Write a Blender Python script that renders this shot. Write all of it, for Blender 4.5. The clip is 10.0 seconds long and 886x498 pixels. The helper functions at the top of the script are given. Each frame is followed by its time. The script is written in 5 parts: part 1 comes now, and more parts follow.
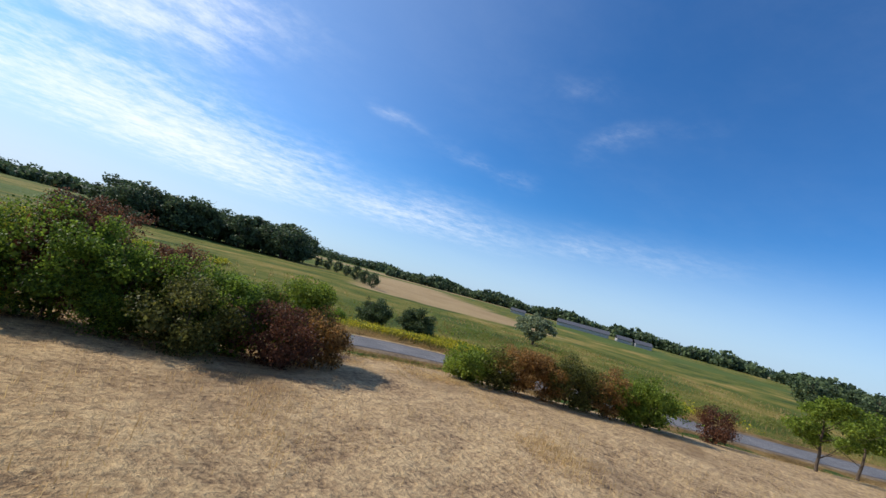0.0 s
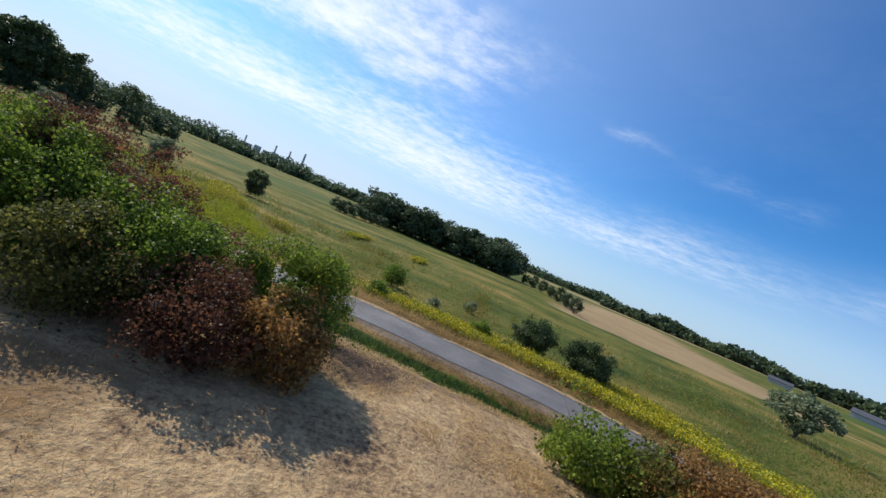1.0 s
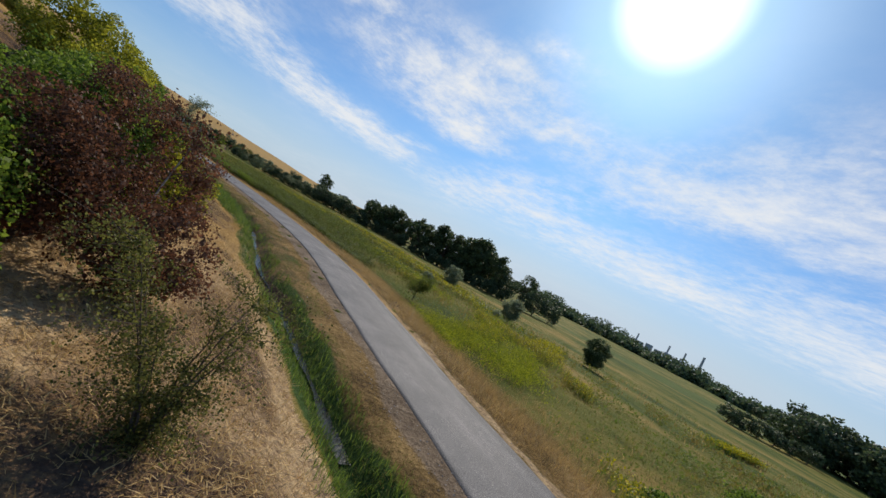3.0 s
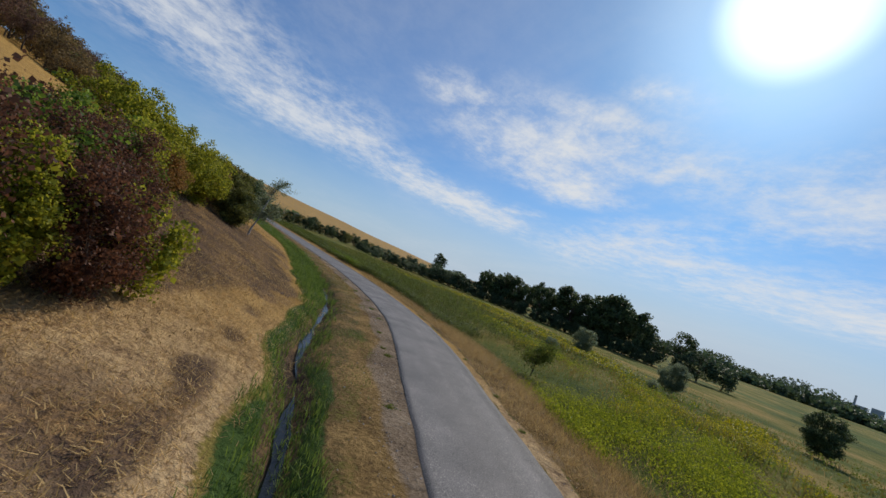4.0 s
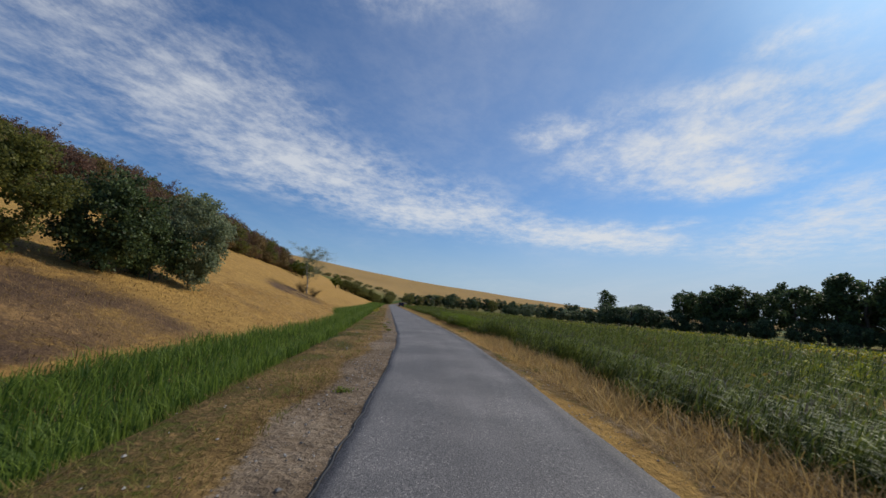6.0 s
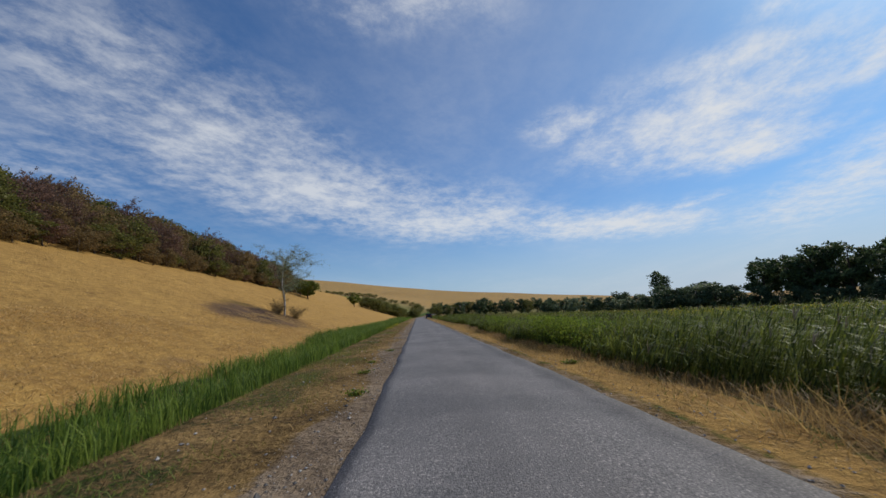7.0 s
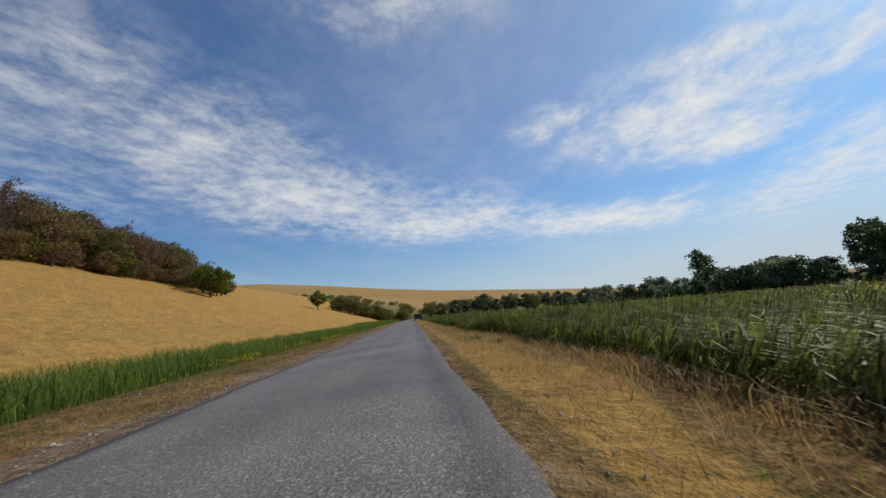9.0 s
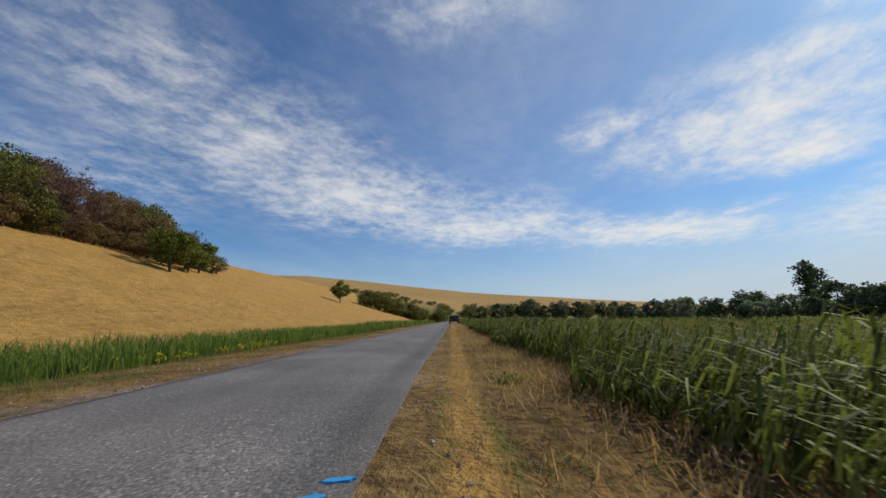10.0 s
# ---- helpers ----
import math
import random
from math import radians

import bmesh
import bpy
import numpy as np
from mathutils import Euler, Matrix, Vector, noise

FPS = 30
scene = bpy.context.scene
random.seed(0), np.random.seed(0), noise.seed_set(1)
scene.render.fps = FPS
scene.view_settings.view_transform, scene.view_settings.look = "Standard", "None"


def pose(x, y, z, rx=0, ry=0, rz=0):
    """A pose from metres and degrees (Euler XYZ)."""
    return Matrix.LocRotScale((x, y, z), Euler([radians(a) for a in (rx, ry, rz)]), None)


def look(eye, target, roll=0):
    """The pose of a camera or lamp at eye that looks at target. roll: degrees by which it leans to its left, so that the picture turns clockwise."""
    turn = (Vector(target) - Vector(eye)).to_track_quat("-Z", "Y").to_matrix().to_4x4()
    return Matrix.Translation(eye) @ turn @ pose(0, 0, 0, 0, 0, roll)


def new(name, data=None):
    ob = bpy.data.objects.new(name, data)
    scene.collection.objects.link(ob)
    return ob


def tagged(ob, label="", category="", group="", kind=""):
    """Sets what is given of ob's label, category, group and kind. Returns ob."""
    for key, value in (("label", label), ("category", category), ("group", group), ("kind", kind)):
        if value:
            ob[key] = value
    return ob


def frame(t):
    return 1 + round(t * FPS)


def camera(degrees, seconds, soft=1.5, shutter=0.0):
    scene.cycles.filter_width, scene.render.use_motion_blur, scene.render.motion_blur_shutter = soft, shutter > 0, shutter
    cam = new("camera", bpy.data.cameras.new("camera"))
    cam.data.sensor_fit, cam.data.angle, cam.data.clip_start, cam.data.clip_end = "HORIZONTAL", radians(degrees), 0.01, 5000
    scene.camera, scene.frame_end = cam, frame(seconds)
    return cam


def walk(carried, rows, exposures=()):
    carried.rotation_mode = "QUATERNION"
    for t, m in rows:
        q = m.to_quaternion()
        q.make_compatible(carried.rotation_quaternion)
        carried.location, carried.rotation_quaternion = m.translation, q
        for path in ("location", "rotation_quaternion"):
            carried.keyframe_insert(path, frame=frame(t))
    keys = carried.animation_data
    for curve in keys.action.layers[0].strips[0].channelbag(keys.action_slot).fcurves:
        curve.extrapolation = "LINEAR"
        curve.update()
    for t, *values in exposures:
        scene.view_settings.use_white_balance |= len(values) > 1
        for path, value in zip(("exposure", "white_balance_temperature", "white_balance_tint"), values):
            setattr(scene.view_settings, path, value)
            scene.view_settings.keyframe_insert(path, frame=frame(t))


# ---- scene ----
# ---------------------------------------------------------------- camera
cam = camera(96.2, 10.0, soft=1.5, shutter=0.03)
PATH = [
    (0, (-30.676, 4.906, 4.365), (-29.301, 3.465, 4.540), 15.1),
    (0.5, (-29.363, 1.188, 4.508), (-27.630, 0.198, 4.637), 19.8),
    (1, (-27.519, -1.823, 4.662), (-25.602, -2.387, 4.588), 22.6),
    (1.5, (-24.734, -4.009, 4.310), (-22.761, -4.286, 4.144), 19.2),
    (2, (-22.324, -5.671, 4.179), (-20.335, -5.533, 4.025), 20.6),
    (2.5, (-20.531, -6.618, 4.241), (-18.662, -5.915, 4.139), 25.2),
    (3, (-18.142, -6.954, 3.909), (-16.643, -5.630, 3.913), 27.1),
    (3.2, (-17.069, -6.537, 3.681), (-15.695, -5.083, 3.720), 25.0),
    (4.3, (-11.252, -0.686, 3.274), (-10.413, 1.126, 3.385), 16.5),
    (4.5, (-9.778, 1.803, 2.896), (-8.944, 3.617, 3.017), 11.5),
    (5, (-6.692, 7.581, 2.158), (-6.001, 9.448, 2.356), 7.6),
    (5.3, (-5.143, 11.515, 1.890), (-4.584, 13.421, 2.122), 6.4),
    (5.5, (-4.230, 14.452, 1.766), (-3.775, 16.383, 2.014), 5.8),
    (5.6, (-3.764, 15.944, 1.710), (-3.358, 17.887, 1.961), 5.2),
    (6.8, (-0.794, 34.551, 1.295), (-0.717, 36.523, 1.620), 0.1),
    (7, (-0.923, 37.507, 1.217), (-0.778, 39.476, 1.536), -3.8),
    (7.3, (-0.963, 41.947, 1.234), (-0.699, 43.904, 1.554), -7.6),
    (7.5, (-0.880, 44.884, 1.180), (-0.625, 46.843, 1.494), -9.4),
    (8, (-0.693, 52.222, 1.095), (-0.418, 54.179, 1.407), -12.4),
    (8.5, (0.210, 59.696, 0.925), (0.481, 61.655, 1.229), -12.3),
    (9, (1.087, 67.290, 0.738), (1.274, 69.255, 1.060), -6.4),
    (9.5, (2.053, 74.694, 0.855), (2.076, 76.665, 1.192), -2.9),
    (9.8, (2.067, 79.160, 0.787), (2.017, 81.138, 1.078), -1.9),
    (10, (2.029, 82.152, 0.635), (1.998, 84.121, 0.988), -2.3),
]

walk(cam, [(t, look(eye, target, roll)) for t, eye, target, roll in PATH], exposures=[(0.0, 0.06, 6500, 10), (1.0, 0.0, 6500, 10), (2.0, -0.12, 6650, 10), (3.0, -0.32, 6900, 10), (4.3, -0.55, 6750, 10), (5.5, -0.55, 6750, 10), (7.0, -0.54, 6750, 10), (8.0, -0.52, 6900, 10), (9.0, -0.44, 7150, 10), (10.0, -0.42, 7150, 10)])

# ---------------------------------------------------------------- light
SUN_AZ, SUN_EL = radians(63), radians(38.8)          # azimuth from +y towards +x
SUN_DIR = Vector((math.sin(SUN_AZ) * math.cos(SUN_EL), math.cos(SUN_AZ) * math.cos(SUN_EL), math.sin(SUN_EL)))
sun = new("sun", bpy.data.lights.new("sun", "SUN"))
sun.data.energy, sun.data.angle, sun.data.color = 4.0, radians(0.6), (1.0, 0.93, 0.82)
sun.matrix_world = look(SUN_DIR * 100, (0, 0, 0))


def make_world():
    world = bpy.data.worlds.new("sky")
    scene.world = world
    world.use_nodes = True
    nt = world.node_tree
    nt.nodes.clear()
    N, L = nt.nodes.new, nt.links.new
    out, bg, sky = N("ShaderNodeOutputWorld"), N("ShaderNodeBackground"), N("ShaderNodeTexSky")
    sky.sky_type, sky.sun_disc = "NISHITA", False
    sky.sun_elevation, sky.sun_rotation = SUN_EL, SUN_AZ
    sky.air_density, sky.dust_density, sky.ozone_density = 1.0, 0.6, 2.0
    geo, sep = N("ShaderNodeTexCoord"), N("ShaderNodeSeparateXYZ")
    L(geo.outputs["Generated"], sep.inputs[0])

    def calc(op, a, b=None, clamp=False):
        n = N("ShaderNodeMath")
        n.operation, n.use_clamp = op, clamp
        for k, v in enumerate((a, b)):
            if v is None:
                continue
            if isinstance(v, (int, float)):
                n.inputs[k].default_value = v
            else:
                L(v, n.inputs[k])
        return n.outputs[0]

    # cirrus on a flat layer overhead: direction divided by its height
    up = calc("MAXIMUM", calc("ADD", sep.outputs[2], 0.10), 0.02)
    comb = N("ShaderNodeCombineXYZ")
    L(calc("DIVIDE", sep.outputs[0], up), comb.inputs[0])
    L(calc("DIVIDE", sep.outputs[1], up), comb.inputs[1])

    def cloud(scale, stretch, turn, detail, rough, dist, lo, hi, seed):
        turned, m = N("ShaderNodeMapping"), N("ShaderNodeMapping")
        turned.inputs["Rotation"].default_value = (0, 0, radians(turn))
        m.inputs["Scale"].default_value = (scale, scale * stretch, 1)
        m.inputs["Location"].default_value = (seed, seed * 0.7, seed)
        L(comb.outputs[0], turned.inputs[0])
        L(turned.outputs[0], m.inputs[0])
        n = N("ShaderNodeTexNoise")
        n.inputs["Scale"].default_value = 1.0
        n.inputs["Detail"].default_value = detail
        n.inputs["Roughness"].default_value = rough
        n.inputs["Distortion"].default_value = dist
        L(m.outputs[0], n.inputs["Vector"])
        r = N("ShaderNodeMapRange")
        r.interpolation_type = "SMOOTHSTEP"
        r.inputs[1].default_value, r.inputs[2].default_value = lo, hi
        L(n.outputs[0], r.inputs[0])
        return r.outputs[0]

    # the streaks bend a little on their way
    warp = N("ShaderNodeTexNoise")
    warp.inputs["Scale"].default_value, warp.inputs["Detail"].default_value = 1.3, 5
    L(comb.outputs[0], warp.inputs["Vector"])
    off = N("ShaderNodeVectorMath")
    off.operation = "SUBTRACT"
    L(warp.outputs["Color"], off.inputs[0])
    off.inputs[1].default_value = (0.5, 0.5, 0.5)
    bent = N("ShaderNodeVectorMath")
    bent.operation = "MULTIPLY_ADD"
    L(off.outputs[0], bent.inputs[0])
    bent.inputs[1].default_value = (0.75, 0.75, 0.0)
    L(comb.outputs[0], bent.inputs[2])

    def streak(x0, y0, x1, y1, half, strength):
        """A tapered streak of cirrus between two places on the cloud layer."""
        m, g = N("ShaderNodeMapping"), N("ShaderNodeTexGradient")
        m.vector_type, g.gradient_type = "TEXTURE", "SPHERICAL"
        m.inputs["Location"].default_value = ((x0 + x1) / 2, (y0 + y1) / 2, 0)
        m.inputs["Rotation"].default_value = (0, 0, math.atan2(y1 - y0, x1 - x0))
        m.inputs["Scale"].default_value = (math.hypot(x1 - x0, y1 - y0) * 0.66 + half * 0.8, half * 2.1, 1)
        L(bent.outputs[0], m.inputs[0])
        L(m.outputs[0], g.inputs[0])
        return calc("MULTIPLY", g.outputs["Fac"], strength)

    north = [(-0.95, 0.80, -1.05, 1.45, 0.26, 0.7), (-1.05, 1.30, -0.72, 2.2, 0.36, 0.95), (-0.9, 1.8, -0.2, 2.95, 0.40, 1.05), (-0.45, 2.65, 1.0, 3.3, 0.40, 1.15), (0.5, 3.2, 2.7, 3.2, 0.30, 1.15),
             (-1.5, 1.2, -1.7, 2.5, 0.30, 0.55), (-0.25, 1.0, 0.3, 0.98, 0.13, 0.8), (0.55, 1.7, 0.9, 1.65, 0.13, 0.95), (0.8, 1.42, 1.5, 1.1, 0.17, 0.95), (1.05, 2.1, 1.6, 1.15, 0.30, 1.1), (1.5, 2.05, 1.85, 1.55, 0.20, 1.2)]
    east = [(3.3, 3.4, 2.2, 0.87, 0.30, 0.95), (0.95, 0.86, 1.25, 0.9, 0.10, 0.7), (1.7, 3.1, 2.05, 2.45, 0.16, 0.8), (2.45, 2.65, 3.3, 1.1, 0.26, 1.05), (1.53, 1.55, 1.5, 1.1, 0.17, 0.9), (1.62, 1.25, 1.87, 0.85, 0.17, 1.0),
            (2.3, 1.1, 1.72, -0.45, 0.32, 1.15), (2.45, 0.3, 2.1, -0.45, 0.18, 0.95), (3.3, 2.3, 4.0, -0.4, 0.55, 1.1)]
    south = [(3.5, 0.6, 4.2, -2.0, 0.8, 1.15), (4.2, -1.4, 2.2, -3.4, 0.6, 0.65), (2.4, -3.2, 0.4, -3.5, 0.4, 0.35), (1.75, -0.95, 1.66, -1.27, 0.06, 0.4), (1.62, -1.4, 1.5, -2.2, 0.12, 0.3), (0.8, -1.24, 0.52, -1.32, 0.06, 0.2), (1.02, -1.77, 0.4, -1.53, 0.07, 0.27)]
    amount = None
    for row in north + east + south:
        one = streak(*row)
        amount = one if amount is None else calc("MAXIMUM", amount, one)
    fibres = cloud(3.6, 0.42, 12, 8, 0.66, 0.2, 0.28, 0.74, 3.1)
    ripples = cloud(9.0, 0.8, 35, 7, 0.7, 0.15, 0.28, 0.72, 1.7)
    veil = cloud(0.8, 0.45, 5, 6, 0.6, 0.5, 0.30, 0.80, 5.3)
    away = N("ShaderNodeVectorMath")
    away.operation = "DOT_PRODUCT"
    L(geo.outputs["Generated"], away.inputs[0])
    away.inputs[1].default_value = (0.6, -0.8, 0)
    clear = N("ShaderNodeMapRange")
    clear.interpolation_type = "SMOOTHSTEP"
    clear.inputs[1].default_value, clear.inputs[2].default_value = -0.1, 0.75
    clear.inputs[3].default_value, clear.inputs[4].default_value = 0.24, 0.04
    L(away.outputs["Value"], clear.inputs[0])
    grain = calc("SUBTRACT", calc("ADD", calc("MULTIPLY", fibres, 0.40), calc("MULTIPLY", ripples, 0.60)), 0.5)
    dense = N("ShaderNodeMapRange")
    dense.interpolation_type = "SMOOTHSTEP"
    dense.inputs[1].default_value, dense.inputs[2].default_value = 0.0, 1.5
    L(calc("ADD", amount, calc("MULTIPLY", calc("MULTIPLY", grain, 0.85), calc("MULTIPLY", amount, 2.0, True))), dense.inputs[0])
    cover = calc("ADD", dense.outputs[0], calc("MULTIPLY", calc("MULTIPLY", veil, clear.outputs[0]), calc("ADD", calc("MULTIPLY", ripples, 0.5), 0.5)), True)
    # towards the sun the veil of cirrus is thicker and brighter
    dot = N("ShaderNodeVectorMath")
    dot.operation = "DOT_PRODUCT"
    L(geo.outputs["Generated"], dot.inputs[0])
    dot.inputs[1].default_value = SUN_DIR
    near = N("ShaderNodeMapRange")
    near.interpolation_type = "SMOOTHSTEP"
    near.inputs[1].default_value, near.inputs[2].default_value = 0.3, 1.0
    L(dot.outputs["Value"], near.inputs[0])
    cover = calc("ADD", calc("MULTIPLY", cover, 0.80), calc("MULTIPLY", near.outputs[0], 0.16), True)
    low = N("ShaderNodeMapRange")
    low.interpolation_type = "SMOOTHSTEP"
    low.inputs[1].default_value, low.inputs[2].default_value = 0.26, 0.0
    low.inputs[3].default_value, low.inputs[4].default_value = 0.0, 0.9
    L(sep.outputs[2], low.inputs[0])
    haze = calc("MULTIPLY", low.outputs[0], calc("ADD", calc("MULTIPLY", near.outputs[0], 0.4), 0.75), True)
    tint = N("ShaderNodeMix")
    tint.data_type = "RGBA"
    tint.blend_type = "MULTIPLY"
    tint.inputs["Factor"].default_value = 1.0
    L(sky.outputs[0], tint.inputs[6])
    tint.inputs[7].default_value = (0.37, 0.96, 1.56, 1)
    misty = N("ShaderNodeMix")
    misty.data_type = "RGBA"
    L(haze, misty.inputs["Factor"])
    L(tint.outputs[2], misty.inputs[6])
    misty.inputs[7].default_value = (6.6, 8.1, 10.3, 1)
    mix = N("ShaderNodeMix")
    mix.data_type = "RGBA"
    L(cover, mix.inputs["Factor"])
    L(misty.outputs[2], mix.inputs[6])
    mix.inputs[7].default_value = (11.0, 11.6, 12.4, 1)
    # the sun's glare in the thin cloud
    def halo(outer, inner, top):
        g = N("ShaderNodeMapRange")
        g.interpolation_type = "SMOOTHSTEP"
        g.inputs[1].default_value, g.inputs[2].default_value, g.inputs[4].default_value = math.cos(radians(outer)), math.cos(radians(inner)), top
        L(dot.outputs["Value"], g.inputs[0])
        return g.outputs[0]

    warm = N("ShaderNodeCombineXYZ")
    shine = calc("ADD", halo(8.0, 1.5, 11.0), halo(18, 2.0, 2.2))
    for k, share in enumerate((1.0, 0.97, 0.88)):
        L(calc("MULTIPLY", shine, share), warm.inputs[k])
    add = N("ShaderNodeMix")
    add.data_type, add.blend_type = "RGBA", "ADD"
    add.inputs["Factor"].default_value = 1.0
    L(mix.outputs[2], add.inputs[6])
    L(warm.outputs[0], add.inputs[7])
    L(add.outputs[2], bg.inputs[0])
    bg.inputs[1].default_value = 0.092
    L(bg.outputs[0], out.inputs[0])


make_world()

# ---------------------------------------------------------------- materials


def material(name, base, rough=0.9, spread=0.25, scale=3.0, fine=40.0, second=None, bump=0.3, per_object=0.0, per_island=0.0, spec=0.3, coords="Object", translucent=0.0, sharp=0.2):
    """A rough surface in two colours, mottled at two scales, with fine relief."""
    m = bpy.data.materials.new(name)
    m.use_nodes = True
    nt = m.node_tree
    N, L = nt.nodes.new, nt.links.new
    b = nt.nodes["Principled BSDF"]
    b.inputs["Roughness"].default_value = rough
    b.inputs["Specular IOR Level"].default_value = spec
    tc = N("ShaderNodeTexCoord")
    n1, n2 = N("ShaderNodeTexNoise"), N("ShaderNodeTexNoise")
    n1.inputs["Scale"].default_value, n2.inputs["Scale"].default_value = scale, fine
    n1.inputs["Detail"].default_value, n2.inputs["Detail"].default_value = 4, 3
    L(tc.outputs[coords], n1.inputs["Vector"])
    L(tc.outputs[coords], n2.inputs["Vector"])
    ramp = N("ShaderNodeValToRGB")
    other = second or tuple(c * (1 - spread) for c in base)
    ramp.color_ramp.elements[0].color = (*other, 1)
    ramp.color_ramp.elements[1].color = (*[min(1, c * (1 + spread * 0.6)) for c in base], 1)
    ramp.color_ramp.elements[0].position, ramp.color_ramp.elements[1].position = 0.5 - sharp, 0.5 + sharp
    mixn = N("ShaderNodeMath")
    mixn.operation = "MULTIPLY_ADD"
    L(n2.outputs[0], mixn.inputs[0])
    mixn.inputs[1].default_value = 0.4
    fac = N("ShaderNodeMath")
    fac.operation = "MULTIPLY"
    L(n1.outputs[0], fac.inputs[0])
    fac.inputs[1].default_value = 0.6
    L(fac.outputs[0], mixn.inputs[2])
    last = mixn.outputs[0]
    if per_island or per_object:
        src = N("ShaderNodeNewGeometry").outputs["Random Per Island"] if per_island else N("ShaderNodeObjectInfo").outputs["Random"]
        k = N("ShaderNodeMath")
        k.operation = "MULTIPLY_ADD"
        L(src, k.inputs[0])
        k.inputs[1].default_value = (per_island or per_object)
        k2 = N("ShaderNodeMath")
        k2.operation = "SUBTRACT"
        L(last, k2.inputs[0])
        k2.inputs[1].default_value = (per_island or per_object) / 2
        L(k2.outputs[0], k.inputs[2])
        last = k.outputs[0]
    L(last, ramp.inputs[0])
    L(ramp.outputs[0], b.inputs["Base Color"])
    if bump:
        bp = N("ShaderNodeBump")
        bp.inputs["Strength"].default_value = bump
        bp.inputs["Distance"].default_value = 0.02
        L(n2.outputs[0], bp.inputs["Height"])
        L(bp.outputs[0], b.inputs["Normal"])
    if translucent:
        t = N("ShaderNodeBsdfTranslucent")
        L(ramp.outputs[0], t.inputs["Color"])
        mx = N("ShaderNodeMixShader")
        mx.inputs[0].default_value = translucent
        L(b.outputs[0], mx.inputs[1])
        L(t.outputs[0], mx.inputs[2])
        L(mx.outputs[0], nt.nodes["Material Output"].inputs[0])
    return m


def leaf(name, base, second, tr=0.48):
    return material(name, base, rough=0.55, second=second, scale=0.8, fine=6, bump=0, per_island=0.55, spec=0.25, translucent=tr)


